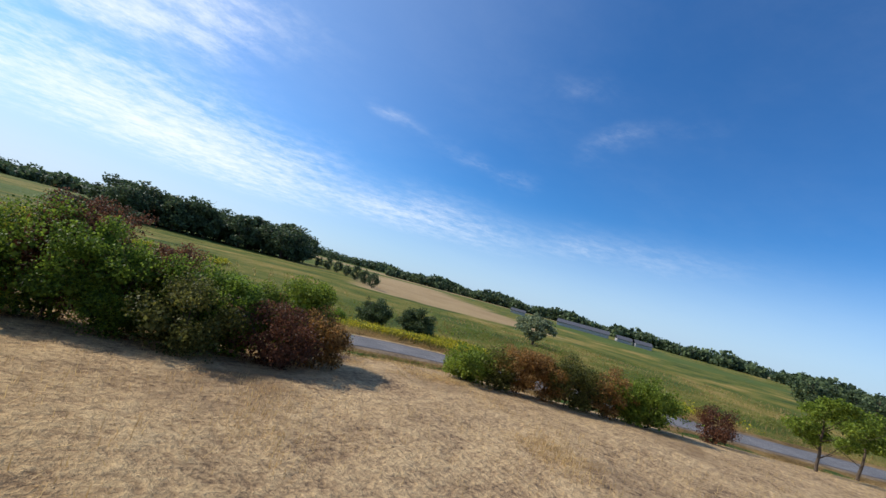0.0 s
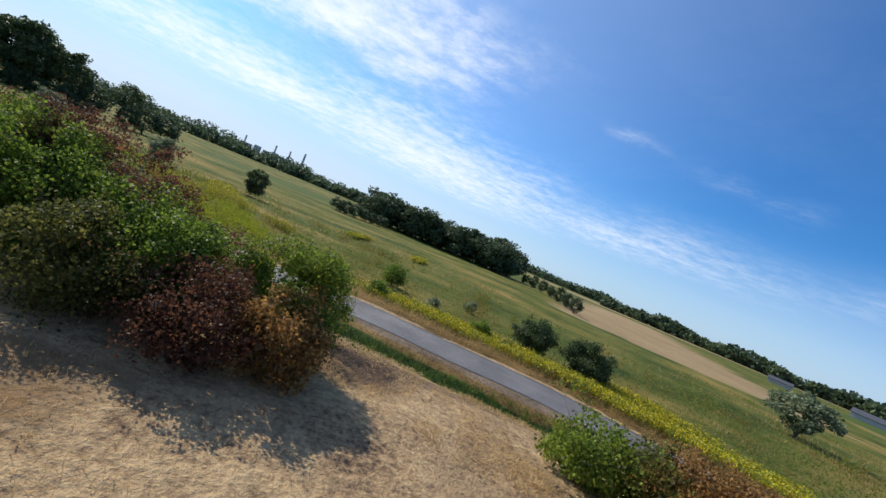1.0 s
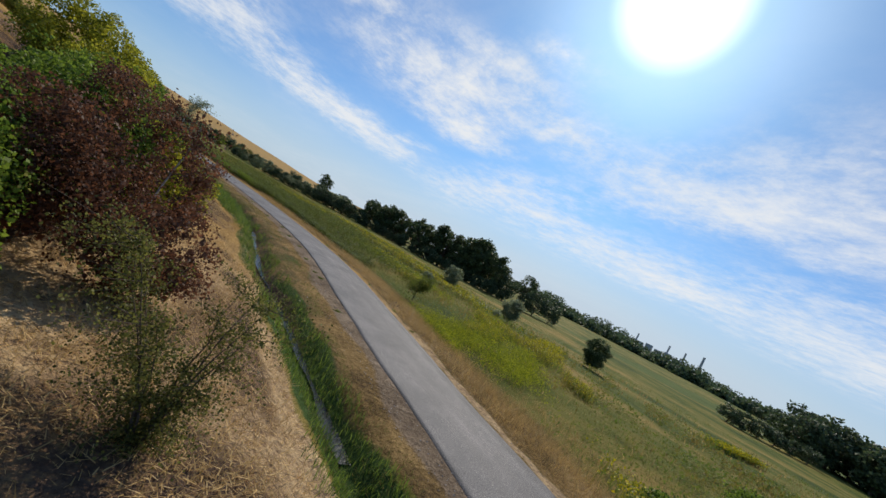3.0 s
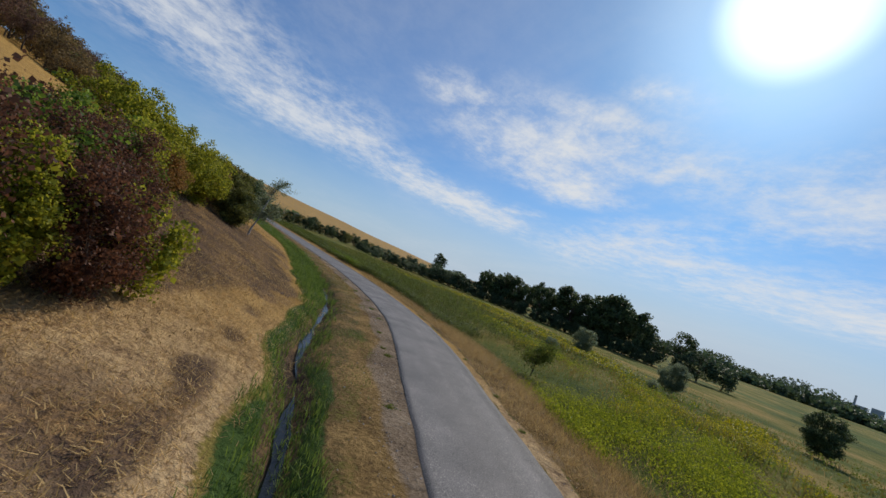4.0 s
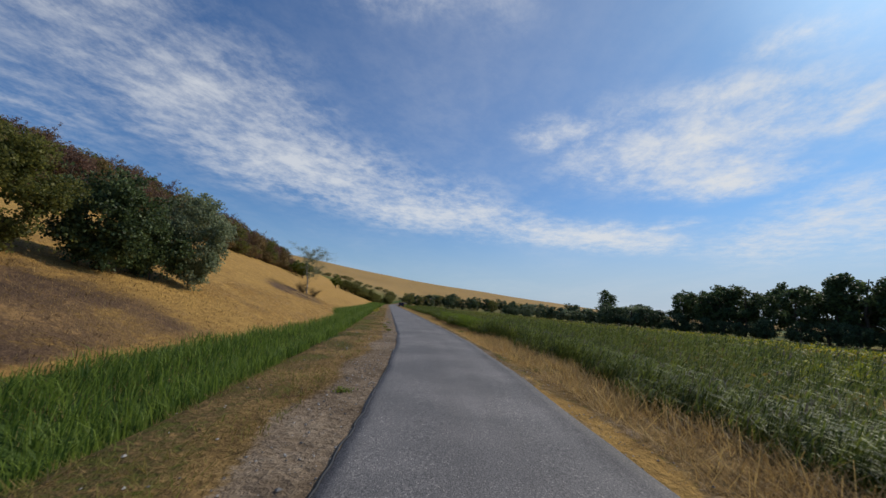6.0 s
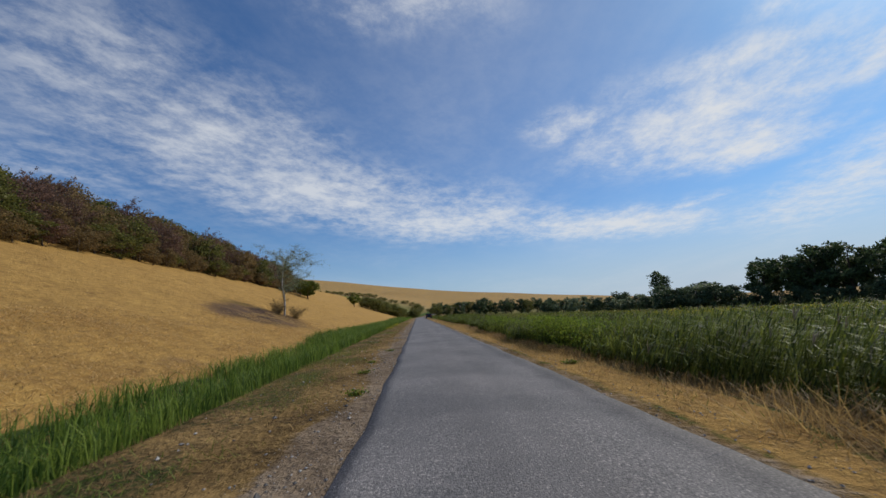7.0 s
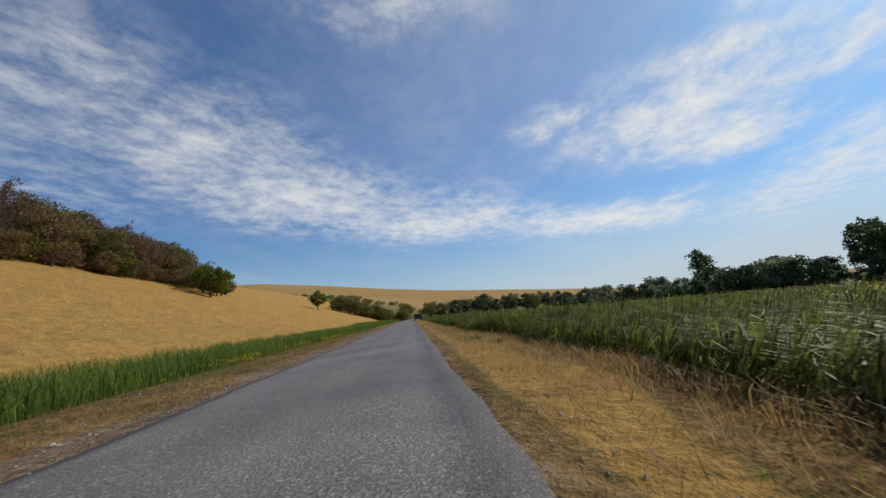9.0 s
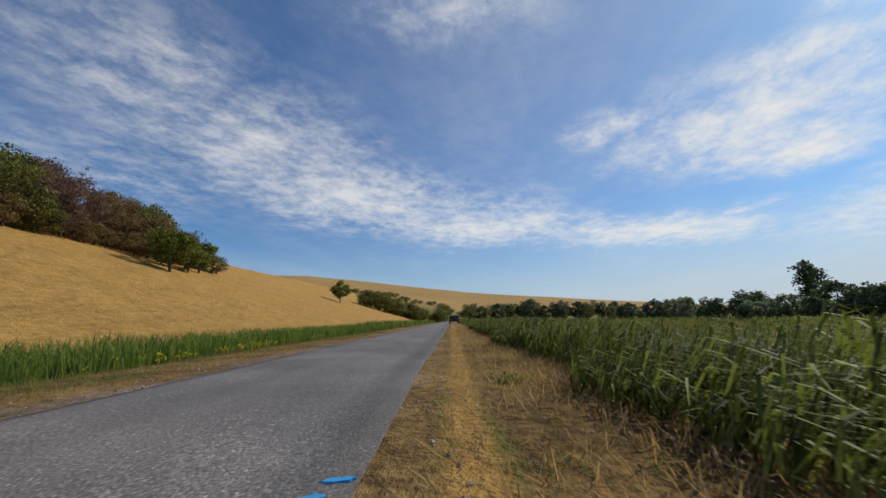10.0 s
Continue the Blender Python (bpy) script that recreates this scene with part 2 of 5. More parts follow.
M = {
    "leaf_green": leaf("leaf_green", (0.24, 0.33, 0.04), (0.055, 0.105, 0.015)),
    "leaf_olive": leaf("leaf_olive", (0.21, 0.205, 0.05), (0.07, 0.08, 0.02)),
    "leaf_yellow": leaf("leaf_yellow", (0.44, 0.41, 0.04), (0.15, 0.18, 0.018), 0.54),
    "leaf_red": leaf("leaf_red", (0.20, 0.085, 0.045), (0.08, 0.04, 0.025)),
    "leaf_orange": leaf("leaf_orange", (0.45, 0.245, 0.075), (0.18, 0.105, 0.035)),
    "leaf_dark": leaf("leaf_dark", (0.125, 0.17, 0.062), (0.034, 0.056, 0.022), 0.3),
    "leaf_pale": leaf("leaf_pale", (0.29, 0.33, 0.19), (0.13, 0.16, 0.085)),
    "leaf_far": leaf("leaf_far", (0.13, 0.175, 0.075), (0.042, 0.066, 0.033), 0.3),
    "leaf_autumn": leaf("leaf_autumn", (0.29, 0.20, 0.08), (0.105, 0.075, 0.036)),
    "leaf_rust": leaf("leaf_rust", (0.235, 0.135, 0.095), (0.10, 0.065, 0.05)),
    "leaf_lime": leaf("leaf_lime", (0.25, 0.32, 0.04), (0.10, 0.15, 0.02)),
    "leaf_weed": leaf("leaf_weed", (0.38, 0.39, 0.03), (0.14, 0.18, 0.015), 0.54),
    "leaf_field": leaf("leaf_field", (0.21, 0.24, 0.04), (0.07, 0.10, 0.018)),
    "bark": material("bark", (0.12, 0.09, 0.065), spread=0.5, scale=4, fine=30, bump=0.6),
    "bark_birch": material("bark_birch", (0.55, 0.52, 0.47), second=(0.16, 0.14, 0.12), scale=5, fine=18, bump=0.3),
    "reed": leaf("reed", (0.235, 0.268, 0.05), (0.055, 0.078, 0.017), 0.36),
    "reed_head": leaf("reed_head", (0.30, 0.25, 0.17), (0.17, 0.13, 0.09), 0.2),
    "ditch_grass": leaf("ditch_grass", (0.215, 0.29, 0.05), (0.06, 0.115, 0.02)),
    "dry_grass": leaf("dry_grass", (0.52, 0.36, 0.14), (0.30, 0.19, 0.07), 0.5),
    "dead_reed": leaf("dead_reed", (0.42, 0.27, 0.11), (0.17, 0.12, 0.05), 0.5),
    "brown_grass": leaf("brown_grass", (0.29, 0.18, 0.08), (0.11, 0.066, 0.032), 0.4),
    "gravel": material("gravel", (0.36, 0.34, 0.31), spread=0.5, per_island=0.9, scale=3, fine=60),
    "tar": material("tar", (0.03, 0.03, 0.032), rough=0.6, spread=0.3),
    "straw": leaf("straw", (0.66, 0.46, 0.20), (0.38, 0.25, 0.10), 0.45),
    "goldenrod": leaf("goldenrod", (0.62, 0.50, 0.02), (0.22, 0.25, 0.025), 0.3),
    "meadow_weed": material("meadow_weed", (0.15, 0.205, 0.035), rough=0.6, second=(0.28, 0.205, 0.055), scale=0.09, fine=0.7, bump=0, per_island=0.16, spec=0.25, translucent=0.45, sharp=0.1),
    "paint_blue": material("paint_blue", (0.02, 0.33, 0.72), rough=0.6, scale=20, fine=90, spread=0.3),
    "wall_pale": material("wall_pale", (0.42, 0.41, 0.40), spread=0.15),
    "roof_grey": material("roof_grey", (0.10, 0.103, 0.12), spread=0.2, scale=0.4),
    "concrete": material("concrete", (0.45, 0.43, 0.42), spread=0.15, scale=0.05, fine=0.5),
    "car_paint": material("car_paint", (0.015, 0.016, 0.02), rough=0.25, bump=0, spec=0.5),
    "glass_dark": material("glass_dark", (0.02, 0.025, 0.03), rough=0.05, bump=0, spec=0.6),
    "rubber": material("rubber", (0.02, 0.02, 0.02), rough=0.8),
    "lamp_red": material("lamp_red", (0.35, 0.02, 0.02), rough=0.3, bump=0),
    "water": material("water", (0.018, 0.02, 0.018), rough=0.25, bump=0.5, spec=0.22, scale=2, fine=8),
}


def ground_material():
    """Earth whose cover follows the land use stored on the mesh: straw, bare earth, lush grass, dry grass; else meadow."""
    m = bpy.data.materials.new("ground")
    m.use_nodes = True
    nt = m.node_tree
    N, L = nt.nodes.new, nt.links.new
    b = nt.nodes["Principled BSDF"]
    b.inputs["Roughness"].default_value, b.inputs["Specular IOR Level"].default_value = 0.95, 0.1
    tc, at, at2 = N("ShaderNodeTexCoord"), N("ShaderNodeAttribute"), N("ShaderNodeAttribute")
    at.attribute_name, at2.attribute_name = "cover", "cover_far"
    sep, sep2 = N("ShaderNodeSeparateColor"), N("ShaderNodeSeparateColor")
    L(at.outputs["Color"], sep.inputs[0])
    L(at2.outputs["Color"], sep2.inputs[0])

    def noise_tex(scale, detail=5, rough=0.6, stretch=None, turn=0.0):
        n = N("ShaderNodeTexNoise")
        n.inputs["Scale"].default_value, n.inputs["Detail"].default_value, n.inputs["Roughness"].default_value = scale, detail, rough
        if stretch:
            mp = N("ShaderNodeMapping")
            mp.inputs["Scale"].default_value = stretch
            mp.inputs["Rotation"].default_value = (0, 0, radians(turn))
            L(tc.outputs["Object"], mp.inputs[0])
            L(mp.outputs[0], n.inputs["Vector"])
        else:
            L(tc.outputs["Object"], n.inputs["Vector"])
        return n.outputs[0]

    def ramp(fac, stops):
        r = N("ShaderNodeValToRGB")
        e = r.color_ramp.elements
        while len(e) < len(stops):
            e.new(0.5)
        for k, (p, c) in enumerate(stops):
            e[k].position, e[k].color = p, (*c, 1)
        L(fac, r.inputs[0])
        return r.outputs[0]

    def mix(a, b2, fac):
        n = N("ShaderNodeMix")
        n.data_type = "RGBA"
        L(fac, n.inputs["Factor"])
        L(a, n.inputs[6])
        L(b2, n.inputs[7])
        return n.outputs[2]

    def math2(op, a, b2, clamp=False):
        n = N("ShaderNodeMath")
        n.operation, n.use_clamp = op, clamp
        for k, v in enumerate((a, b2)):
            if isinstance(v, (int, float)):
                n.inputs[k].default_value = v
            else:
                L(v, n.inputs[k])
        return n.outputs[0]

    big, mid, fine = noise_tex(0.035, 4), noise_tex(0.5, 6, 0.65), noise_tex(9.0, 6, 0.7)
    rows = noise_tex(1.0, 6, 0.7, (7, 1.2, 3), 35)
    clod = noise_tex(2.3, 6, 0.7)
    blend = math2("ADD", math2("MULTIPLY", mid, 0.55), math2("MULTIPLY", fine, 0.45))
    blend_big = math2("ADD", math2("MULTIPLY", big, 0.5), math2("MULTIPLY", blend, 0.5))
    drift = noise_tex(1.0, 5, 0.6, (0.07, 0.045, 0.1), -20)
    blend_meadow = math2("ADD", math2("MULTIPLY", drift, 0.68), math2("MULTIPLY", blend, 0.32))
    meadow = ramp(blend_meadow, [(0.40, (0.05, 0.075, 0.015)), (0.475, (0.105, 0.125, 0.022)), (0.535, (0.175, 0.158, 0.035)), (0.61, (0.31, 0.22, 0.065))])
    straw = ramp(math2("ADD", math2("ADD", math2("MULTIPLY", blend, 0.35), math2("MULTIPLY", clod, 0.3)), math2("MULTIPLY", rows, 0.35)), [(0.36, (0.15, 0.09, 0.04)), (0.45, (0.35, 0.205, 0.065)), (0.54, (0.49, 0.295, 0.088)), (0.66, (0.61, 0.395, 0.125))])
    straw_pale = ramp(math2("ADD", math2("ADD", math2("MULTIPLY", mid, 0.2), math2("MULTIPLY", clod, 0.25)), math2("ADD", math2("MULTIPLY", fine, 0.4), math2("MULTIPLY", rows, 0.15))), [(0.40, (0.14, 0.092, 0.06)), (0.455, (0.34, 0.225, 0.125)), (0.53, (0.56, 0.39, 0.21)), (0.63, (0.74, 0.535, 0.30))])
    straw = mix(straw, straw_pale, at2.outputs["Alpha"])
    dirt = ramp(blend, [(0.36, (0.11, 0.075, 0.047)), (0.5, (0.235, 0.17, 0.11)), (0.66, (0.40, 0.31, 0.215))])
    lush = ramp(blend, [(0.3, (0.03, 0.05, 0.015)), (0.55, (0.06, 0.105, 0.025)), (0.75, (0.11, 0.15, 0.045))])
    dry = ramp(blend, [(0.38, (0.075, 0.048, 0.021)), (0.49, (0.225, 0.14, 0.052)), (0.65, (0.43, 0.28, 0.11))])
    # ragged edges between covers
    edge = math2("MULTIPLY", math2("SUBTRACT", blend, 0.5), 1.6)

    def ragged(x):
        s = math2("ADD", x, edge)
        r = N("ShaderNodeMapRange")
        r.interpolation_type = "SMOOTHSTEP"
        r.inputs[1].default_value, r.inputs[2].default_value = 0.35, 0.65
        L(s, r.inputs[0])
        return r.outputs[0]

    field_green = ramp(blend_big, [(0.35, (0.055, 0.09, 0.02)), (0.65, (0.115, 0.155, 0.036))])
    field_brown = ramp(blend_big, [(0.35, (0.30, 0.20, 0.10)), (0.65, (0.46, 0.33, 0.17))])
    # scorched earth, its tones deepened to include shade below the bank's bushes
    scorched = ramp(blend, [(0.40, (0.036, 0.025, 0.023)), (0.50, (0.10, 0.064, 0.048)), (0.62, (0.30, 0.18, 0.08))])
    c = mix(meadow, field_green, sep2.outputs[0])
    c = mix(c, field_brown, sep2.outputs[1])
    c = mix(c, straw, ragged(sep.outputs[0]))
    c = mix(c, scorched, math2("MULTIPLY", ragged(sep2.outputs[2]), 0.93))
    c = mix(c, dry, ragged(at.outputs["Alpha"]))
    c = mix(c, lush, ragged(sep.outputs[2]))
    c = mix(c, dirt, ragged(sep.outputs[1]))
    L(c, b.inputs["Base Color"])
    bp = N("ShaderNodeBump")
    bp.inputs["Strength"].default_value, bp.inputs["Distance"].default_value = 0.8, 0.10
    L(math2("ADD", math2("ADD", fine, math2("MULTIPLY", clod, 3.0)), math2("MULTIPLY", mid, 1.5)), bp.inputs["Height"])
    L(bp.outputs[0], b.inputs["Normal"])
    return m


def asphalt_material():
    m = bpy.data.materials.new("asphalt")
    m.use_nodes = True
    nt = m.node_tree
    N, L = nt.nodes.new, nt.links.new
    b = nt.nodes["Principled BSDF"]
    b.inputs["Specular IOR Level"].default_value = 0.35
    tc, at = N("ShaderNodeTexCoord"), N("ShaderNodeAttribute")
    at.attribute_name = "across"

    def tex(kind, scale, detail=4):
        n = N(kind)
        n.inputs["Scale"].default_value = scale
        if kind == "ShaderNodeTexNoise":
            n.inputs["Detail"].default_value = detail
        L(tc.outputs["Object"], n.inputs["Vector"])
        return n.outputs[0]

    def ramp(fac, stops):
        r = N("ShaderNodeValToRGB")
        e = r.color_ramp.elements
        while len(e) < len(stops):
            e.new(0.5)
        for k, (p, c) in enumerate(stops):
            e[k].position, e[k].color = p, (*c, 1)
        L(fac, r.inputs[0])
        return r.outputs[0]

    stone, patch, grit = tex("ShaderNodeTexVoronoi", 95), tex("ShaderNodeTexNoise", 0.55, 5), tex("ShaderNodeTexNoise", 60, 4)
    base = ramp(patch, [(0.36, (0.15, 0.142, 0.138)), (0.5, (0.186, 0.175, 0.168)), (0.64, (0.226, 0.211, 0.202))])
    speck = ramp(grit, [(0.40, (0.5, 0.5, 0.5)), (0.51, (1, 1, 1)), (0.60, (1.15, 1.13, 1.1)), (0.67, (1.9, 1.85, 1.78))])
    mul = N("ShaderNodeMix")
    mul.data_type, mul.blend_type = "RGBA", "MULTIPLY"
    mul.inputs["Factor"].default_value = 1.0
    L(base, mul.inputs[6])
    L(speck, mul.inputs[7])
    # a dark bound strip along the right edge, faint wheel tracks
    wob = N("ShaderNodeMath")
    wob.operation = "MULTIPLY_ADD"
    L(tex("ShaderNodeTexNoise", 2.2, 5), wob.inputs[0])
    wob.inputs[1].default_value = 0.07
    L(at.outputs["Fac"], wob.inputs[2])
    e = ramp(wob.outputs[0], [(0.06, (0.55, 0.55, 0.56)), (0.125, (0.68, 0.68, 0.69)), (0.20, (1, 1, 1)), (0.43, (0.93, 0.92, 0.91)), (0.52, (1.05, 1.04, 1.03)), (0.62, (0.94, 0.93, 0.92)), (0.80, (1, 1, 1)), (1.0, (1, 1, 1)), (1.03, (0.7, 0.7, 0.71))])
    # pale chips among the dark stones
    cell, chip = N("ShaderNodeTexVoronoi"), N("ShaderNodeSeparateColor")
    cell.inputs["Scale"].default_value = 70
    L(tc.outputs["Object"], cell.inputs["Vector"])
    L(cell.outputs["Color"], chip.inputs[0])
    pale = ramp(chip.outputs[0], [(0.0, (0.88, 0.88, 0.88)), (0.90, (0.95, 0.95, 0.95)), (0.93, (1.45, 1.43, 1.39)), (1.0, (1.85, 1.81, 1.73))])
    chips = N("ShaderNodeMix")
    chips.data_type, chips.blend_type = "RGBA", "MULTIPLY"
    chips.inputs["Factor"].default_value = 1.0
    L(mul.outputs[2], chips.inputs[6])
    L(pale, chips.inputs[7])
    mul2 = N("ShaderNodeMix")
    mul2.data_type, mul2.blend_type = "RGBA", "MULTIPLY"
    mul2.inputs["Factor"].default_value = 1.0
    L(chips.outputs[2], mul2.inputs[6])
    L(e, mul2.inputs[7])
    L(mul2.outputs[2], b.inputs["Base Color"])
    b.inputs["Roughness"].default_value = 0.7
    bp = N("ShaderNodeBump")
    bp.inputs["Strength"].default_value, bp.inputs["Distance"].default_value = 0.5, 0.008
    L(stone, bp.inputs["Height"])
    L(bp.outputs[0], b.inputs["Normal"])
    return m


M["ground"], M["asphalt"] = ground_material(), asphalt_material()

# ---------------------------------------------------------------- the lie of the land
ROAD = [(-120, -142), (-64, -68), (-36.3, -36.6), (-28.4, -27.9), (-21, -20.6), (-14.3, -14.1), (-11.5, -8.7), (-9.65, -4.9), (-8.15, -0.4), (-7.1, 2.6), (-5.85, 6.1), (-4.4, 10.2), (-3.3, 13.5),
        (-2.4, 17), (-1.6, 21.5), (-0.95, 27), (-0.45, 33), (-0.08, 40), (0, 48), (0, 60), (0, 100), (0, 160), (0.3, 215), (3, 245), (14, 290), (40, 350)]
HALF = 1.6


def smooth_line(pts, step):
    """A Catmull-Rom line through pts, one point every step metres or so."""
    pts = [Vector((*p, 0)) for p in pts]
    pts = [2 * pts[0] - pts[1], *pts, 2 * pts[-1] - pts[-2]]
    out = []
    for a, b, c, d in zip(pts, pts[1:], pts[2:], pts[3:]):
        n = max(2, int((c - b).length / step))
        for k in range(n):
            t = k / n
            out.append(0.5 * (2 * b + (c - a) * t + (2 * a - 5 * b + 4 * c - d) * t * t + (3 * b - a - 3 * c + d) * t**3))
    return np.array([v[:2] for v in out] + [pts[-2][:2]])


LINE = smooth_line(ROAD, 0.75)
TANG = np.gradient(LINE, axis=0)
TANG /= np.linalg.norm(TANG, axis=1)[:, None]


def road_coords(x, y):
    """How far along LINE (index) and how far to the left of it the places lie."""
    x, y = np.asarray(x, float).ravel(), np.asarray(y, float).ravel()
    best, off = np.zeros(len(x), int), np.zeros(len(x))
    for k in range(0, len(x), 4000):
        dx, dy = x[k : k + 4000, None] - LINE[:, 0], y[k : k + 4000, None] - LINE[:, 1]
        i = (dx**2 + dy**2).argmin(1)
        best[k : k + 4000] = i
        r = np.arange(len(i))
        side = TANG[i, 0] * dy[r, i] - TANG[i, 1] * dx[r, i]
        off[k : k + 4000] = np.sign(side) * np.hypot(dx[r, i], dy[r, i])
    return best, off


def step01(a, b, v):
    t = np.clip((np.asarray(v, float) - a) / (b - a), 0, 1)
    return t * t * (3 - 2 * t)


def bank_line(y):
    """How far left of the road's middle the foot of the bank runs, less 0.9 m."""
    return np.interp(y, [-6, -2, 4, 9, 15], [3.5, 3.8, 4.2, 4.85, 5.1])


def ditch_line(y):
    """How far left of the road's middle the ditch runs."""
    return np.interp(y, [-6, -2, 4, 8, 13, 17, 26, 38], [3.5, 3.65, 4.1, 4.75, 4.85, 4.65, 4.6, 5.1])


def lush_width(y):
    """How far the ditch's lush grass reaches beyond the bank line."""
    return 0.65 + 0.95 * step01(13, 24, y) - 0.55 * step01(36, 46, y) + 1.15 * step01(54, 64, y)


def height(x, y):
    """The ground's height. Field and hill on the road's left, low meadow on its right, a long hill ahead."""
    shape = np.shape(x)
    x, y = np.asarray(x, float).ravel(), np.asarray(y, float).ravel()
    _, d = road_coords(x, y)
    l, r = np.maximum(d, 0), np.maximum(-d, 0)
    dc = ditch_line(y)
    rise = np.maximum(l - bank_line(y) - 0.9, 0)
    bank = 0.38 * (np.sqrt(rise**2 + 0.8) - 0.894)
    shelf = 0.75 * (1 - np.exp(-rise / 2.2)) + 0.06 * rise
    turn = step01(-1, 20, y)
    left = shelf * (1 - turn) + bank * turn
    left = np.where(left > 14, 14 + 18 * np.tanh((left - 14) / 40), left)
    ditch = -0.48 * np.exp(-(((l - dc) / 0.5) ** 2)) * step01(2.5, 3.0, l)
    right = -0.75 * step01(2.6, 6.5, r) - 1.6 * step01(10, 90, r) - 1.0 * step01(80, 300, r)
    dist = np.hypot(x, y)
    az = np.degrees(np.arctan2(x, np.maximum(y, 1)))
    top = np.interp(az, [-60, -35, -17, 2, 20, 32, 50], [66, 66, 58, 31, 14, 3, 0])
    ahead = step01(235, 560, y) * np.maximum(top + 0 * dist, 0)
    flat = 1 - 0.8 * step01(2.2, 1.7, np.abs(d))
    bumps = (0.05 * np.sin(x * 1.3 + np.sin(y * 0.9)) * np.sin(y * 1.1 + 0.5 * x) + 0.35 * np.sin(x * 0.06 + 1) * np.sin(y * 0.05)) * step01(4.5, 12, np.abs(d)) 
    z = np.maximum(left * (1 - step01(235, 420, y)) , 0) + ditch + right * (1 - step01(260, 420, y)) + ahead + bumps - 0.02
    return z.reshape(shape)


def hgt(x, y):
    return float(height([x], [y])[0])


def link_mesh(name, verts, faces, mat, parent=None, smooth=True, label=""):
    me = bpy.data.meshes.new(name)
    verts, faces = np.asarray(verts, np.float32), np.asarray(faces, np.int32)
    me.vertices.add(len(verts))
    me.vertices.foreach_set("co", verts.ravel())
    n = faces.shape[1]
    me.loops.add(faces.size)
    me.loops.foreach_set("vertex_index", faces.ravel())
    me.polygons.add(len(faces))
    me.polygons.foreach_set("loop_start", np.arange(len(faces), dtype=np.int32) * n)
    me.polygons.foreach_set("use_smooth", np.full(len(faces), smooth))
    me.update(calc_edges=True)
    me.materials.append(mat)
    ob = new(name, me)
    ob.parent = parent
    if label:
        tagged(ob, label)
    return ob


def spaced(segments):
    """Grid lines: (from, to, spacing at from, spacing at to), joined."""
    out = []
    for a, b, s0, s1 in segments:
        v = a
        while v < b - 1e-6:
            out.append(v)
            v += s0 + (s1 - s0) * (v - a) / (b - a)
    return np.array(out + [segments[-1][1]])


def build_ground():
    xs = spaced([(-2600, -300, 260, 30), (-300, -45, 20, 2.0), (-45, -18, 1.0, 0.45), (-18, 10, 0.3, 0.3), (10, 40, 0.5, 2), (40, 400, 3, 30), (400, 2600, 40, 260)])
    ys = spaced([(-2600, -400, 260, 40), (-400, -40, 30, 2), (-40, 120, 0.55, 0.6), (120, 260, 0.8, 5), (260, 700, 6, 20), (700, 2600, 40, 260)])
    gx, gy = np.meshgrid(xs, ys)
    x, y = gx.ravel(), gy.ravel()
    z = height(x, y)
    nx, ny = len(xs), len(ys)
    a = (np.arange(ny - 1)[:, None] * nx + np.arange(nx - 1)).ravel()
    ob = link_mesh("ground", np.stack([x, y, z], 1), np.stack([a, a + 1, a + 1 + nx, a + nx], 1), M["ground"])
    tagged(ob, "dry straw field, grassy verges and green meadow", "ground", kind="structure")
    _, d = road_coords(x, y)
    l, r = np.maximum(d, 0), np.maximum(-d, 0)
    wig = 0.25 * np.sin(x * 0.7 + 2) * np.sin(y * 0.45) + 0.15 * np.sin(y * 1.3)
    dc, run = bank_line(y), ditch_line(y)
    wide = lush_width(y)
    mud = step01(0.5, 0.3, np.abs(l + 0.4 * wig - run)) * step01(-1, 6, y) * (1 - step01(21, 27, y))
    straw = step01(-0.1, 0.25, l + wig - dc - wide) * (1 - step01(300, 330, l)) * (y > -90)
    dirt = np.maximum((l > 0) * (1 - step01(2.1, 2.9, l + wig + 0.35 * step01(30, 45, y) + 0.4 * (1 - step01(0, 7, y)))), (r > 0) * (1 - step01(1.9, 2.5, r + wig)) * (0.55 - 0.2 * step01(60, 76, y)))
    lush = step01(-0.85, -0.55, l + wig - dc) * (1 - step01(-0.25, 0.15, l + wig - dc - wide)) * (1 - mud)
    dry = np.maximum((l > 0) * (1 - step01(-0.75, -0.4, l + wig - dc)), (r > 0) * (1 - step01(5.0, 7.5, r + wig * 2)))
    ahead = step01(250, 330, y) * (np.abs(x) < 700)
    pale = step01(1.72, 1.95, r) * (1 - step01(2.5, 2.9, r + 1.5 * wig)) * step01(28, 38, y) * (1 - step01(74, 82, y)) * (r > 0)
    pale = np.maximum(pale, 0.9 * np.exp(-(((r - 2.1 - 0.3 * wig) / 0.22) ** 2)) * step01(72, 80, y) * (1 - step01(130, 160, y)))
    pale = np.maximum(pale, step01(1.5, 1.62, r) * (1 - step01(1.85, 2.1, r + 0.6 * wig)) * step01(-30, -20, y) * (1 - step01(28, 36, y)))
    straw = np.maximum(np.maximum(straw * (1 - step01(235, 260, y)), ahead * 0.52), pale)
    dry, dirt = dry * (1 - pale) * (1 - 0.5 * step01(2.6, 3.1, l + wig)), dirt * (1 - 0.7 * pale)
    green = ((r > 150) & (r < 320) & (np.sin(x * 0.011 + y * 0.017) > 0.1)) * 0.9
    brown = ahead * 0.85
    u, v = x * 0.77 - y * 0.64, x * 0.64 + y * 0.77      # along and across the fields to the south-east
    brown[(u > 95) & (u < 420) & (v > -75) & (v < -5) & (r > 40)] = 1
    brown[(u > 500) & (u < 700) & (r > 100)] = 0.8
    far_green = (u > 430) & (r > 60)
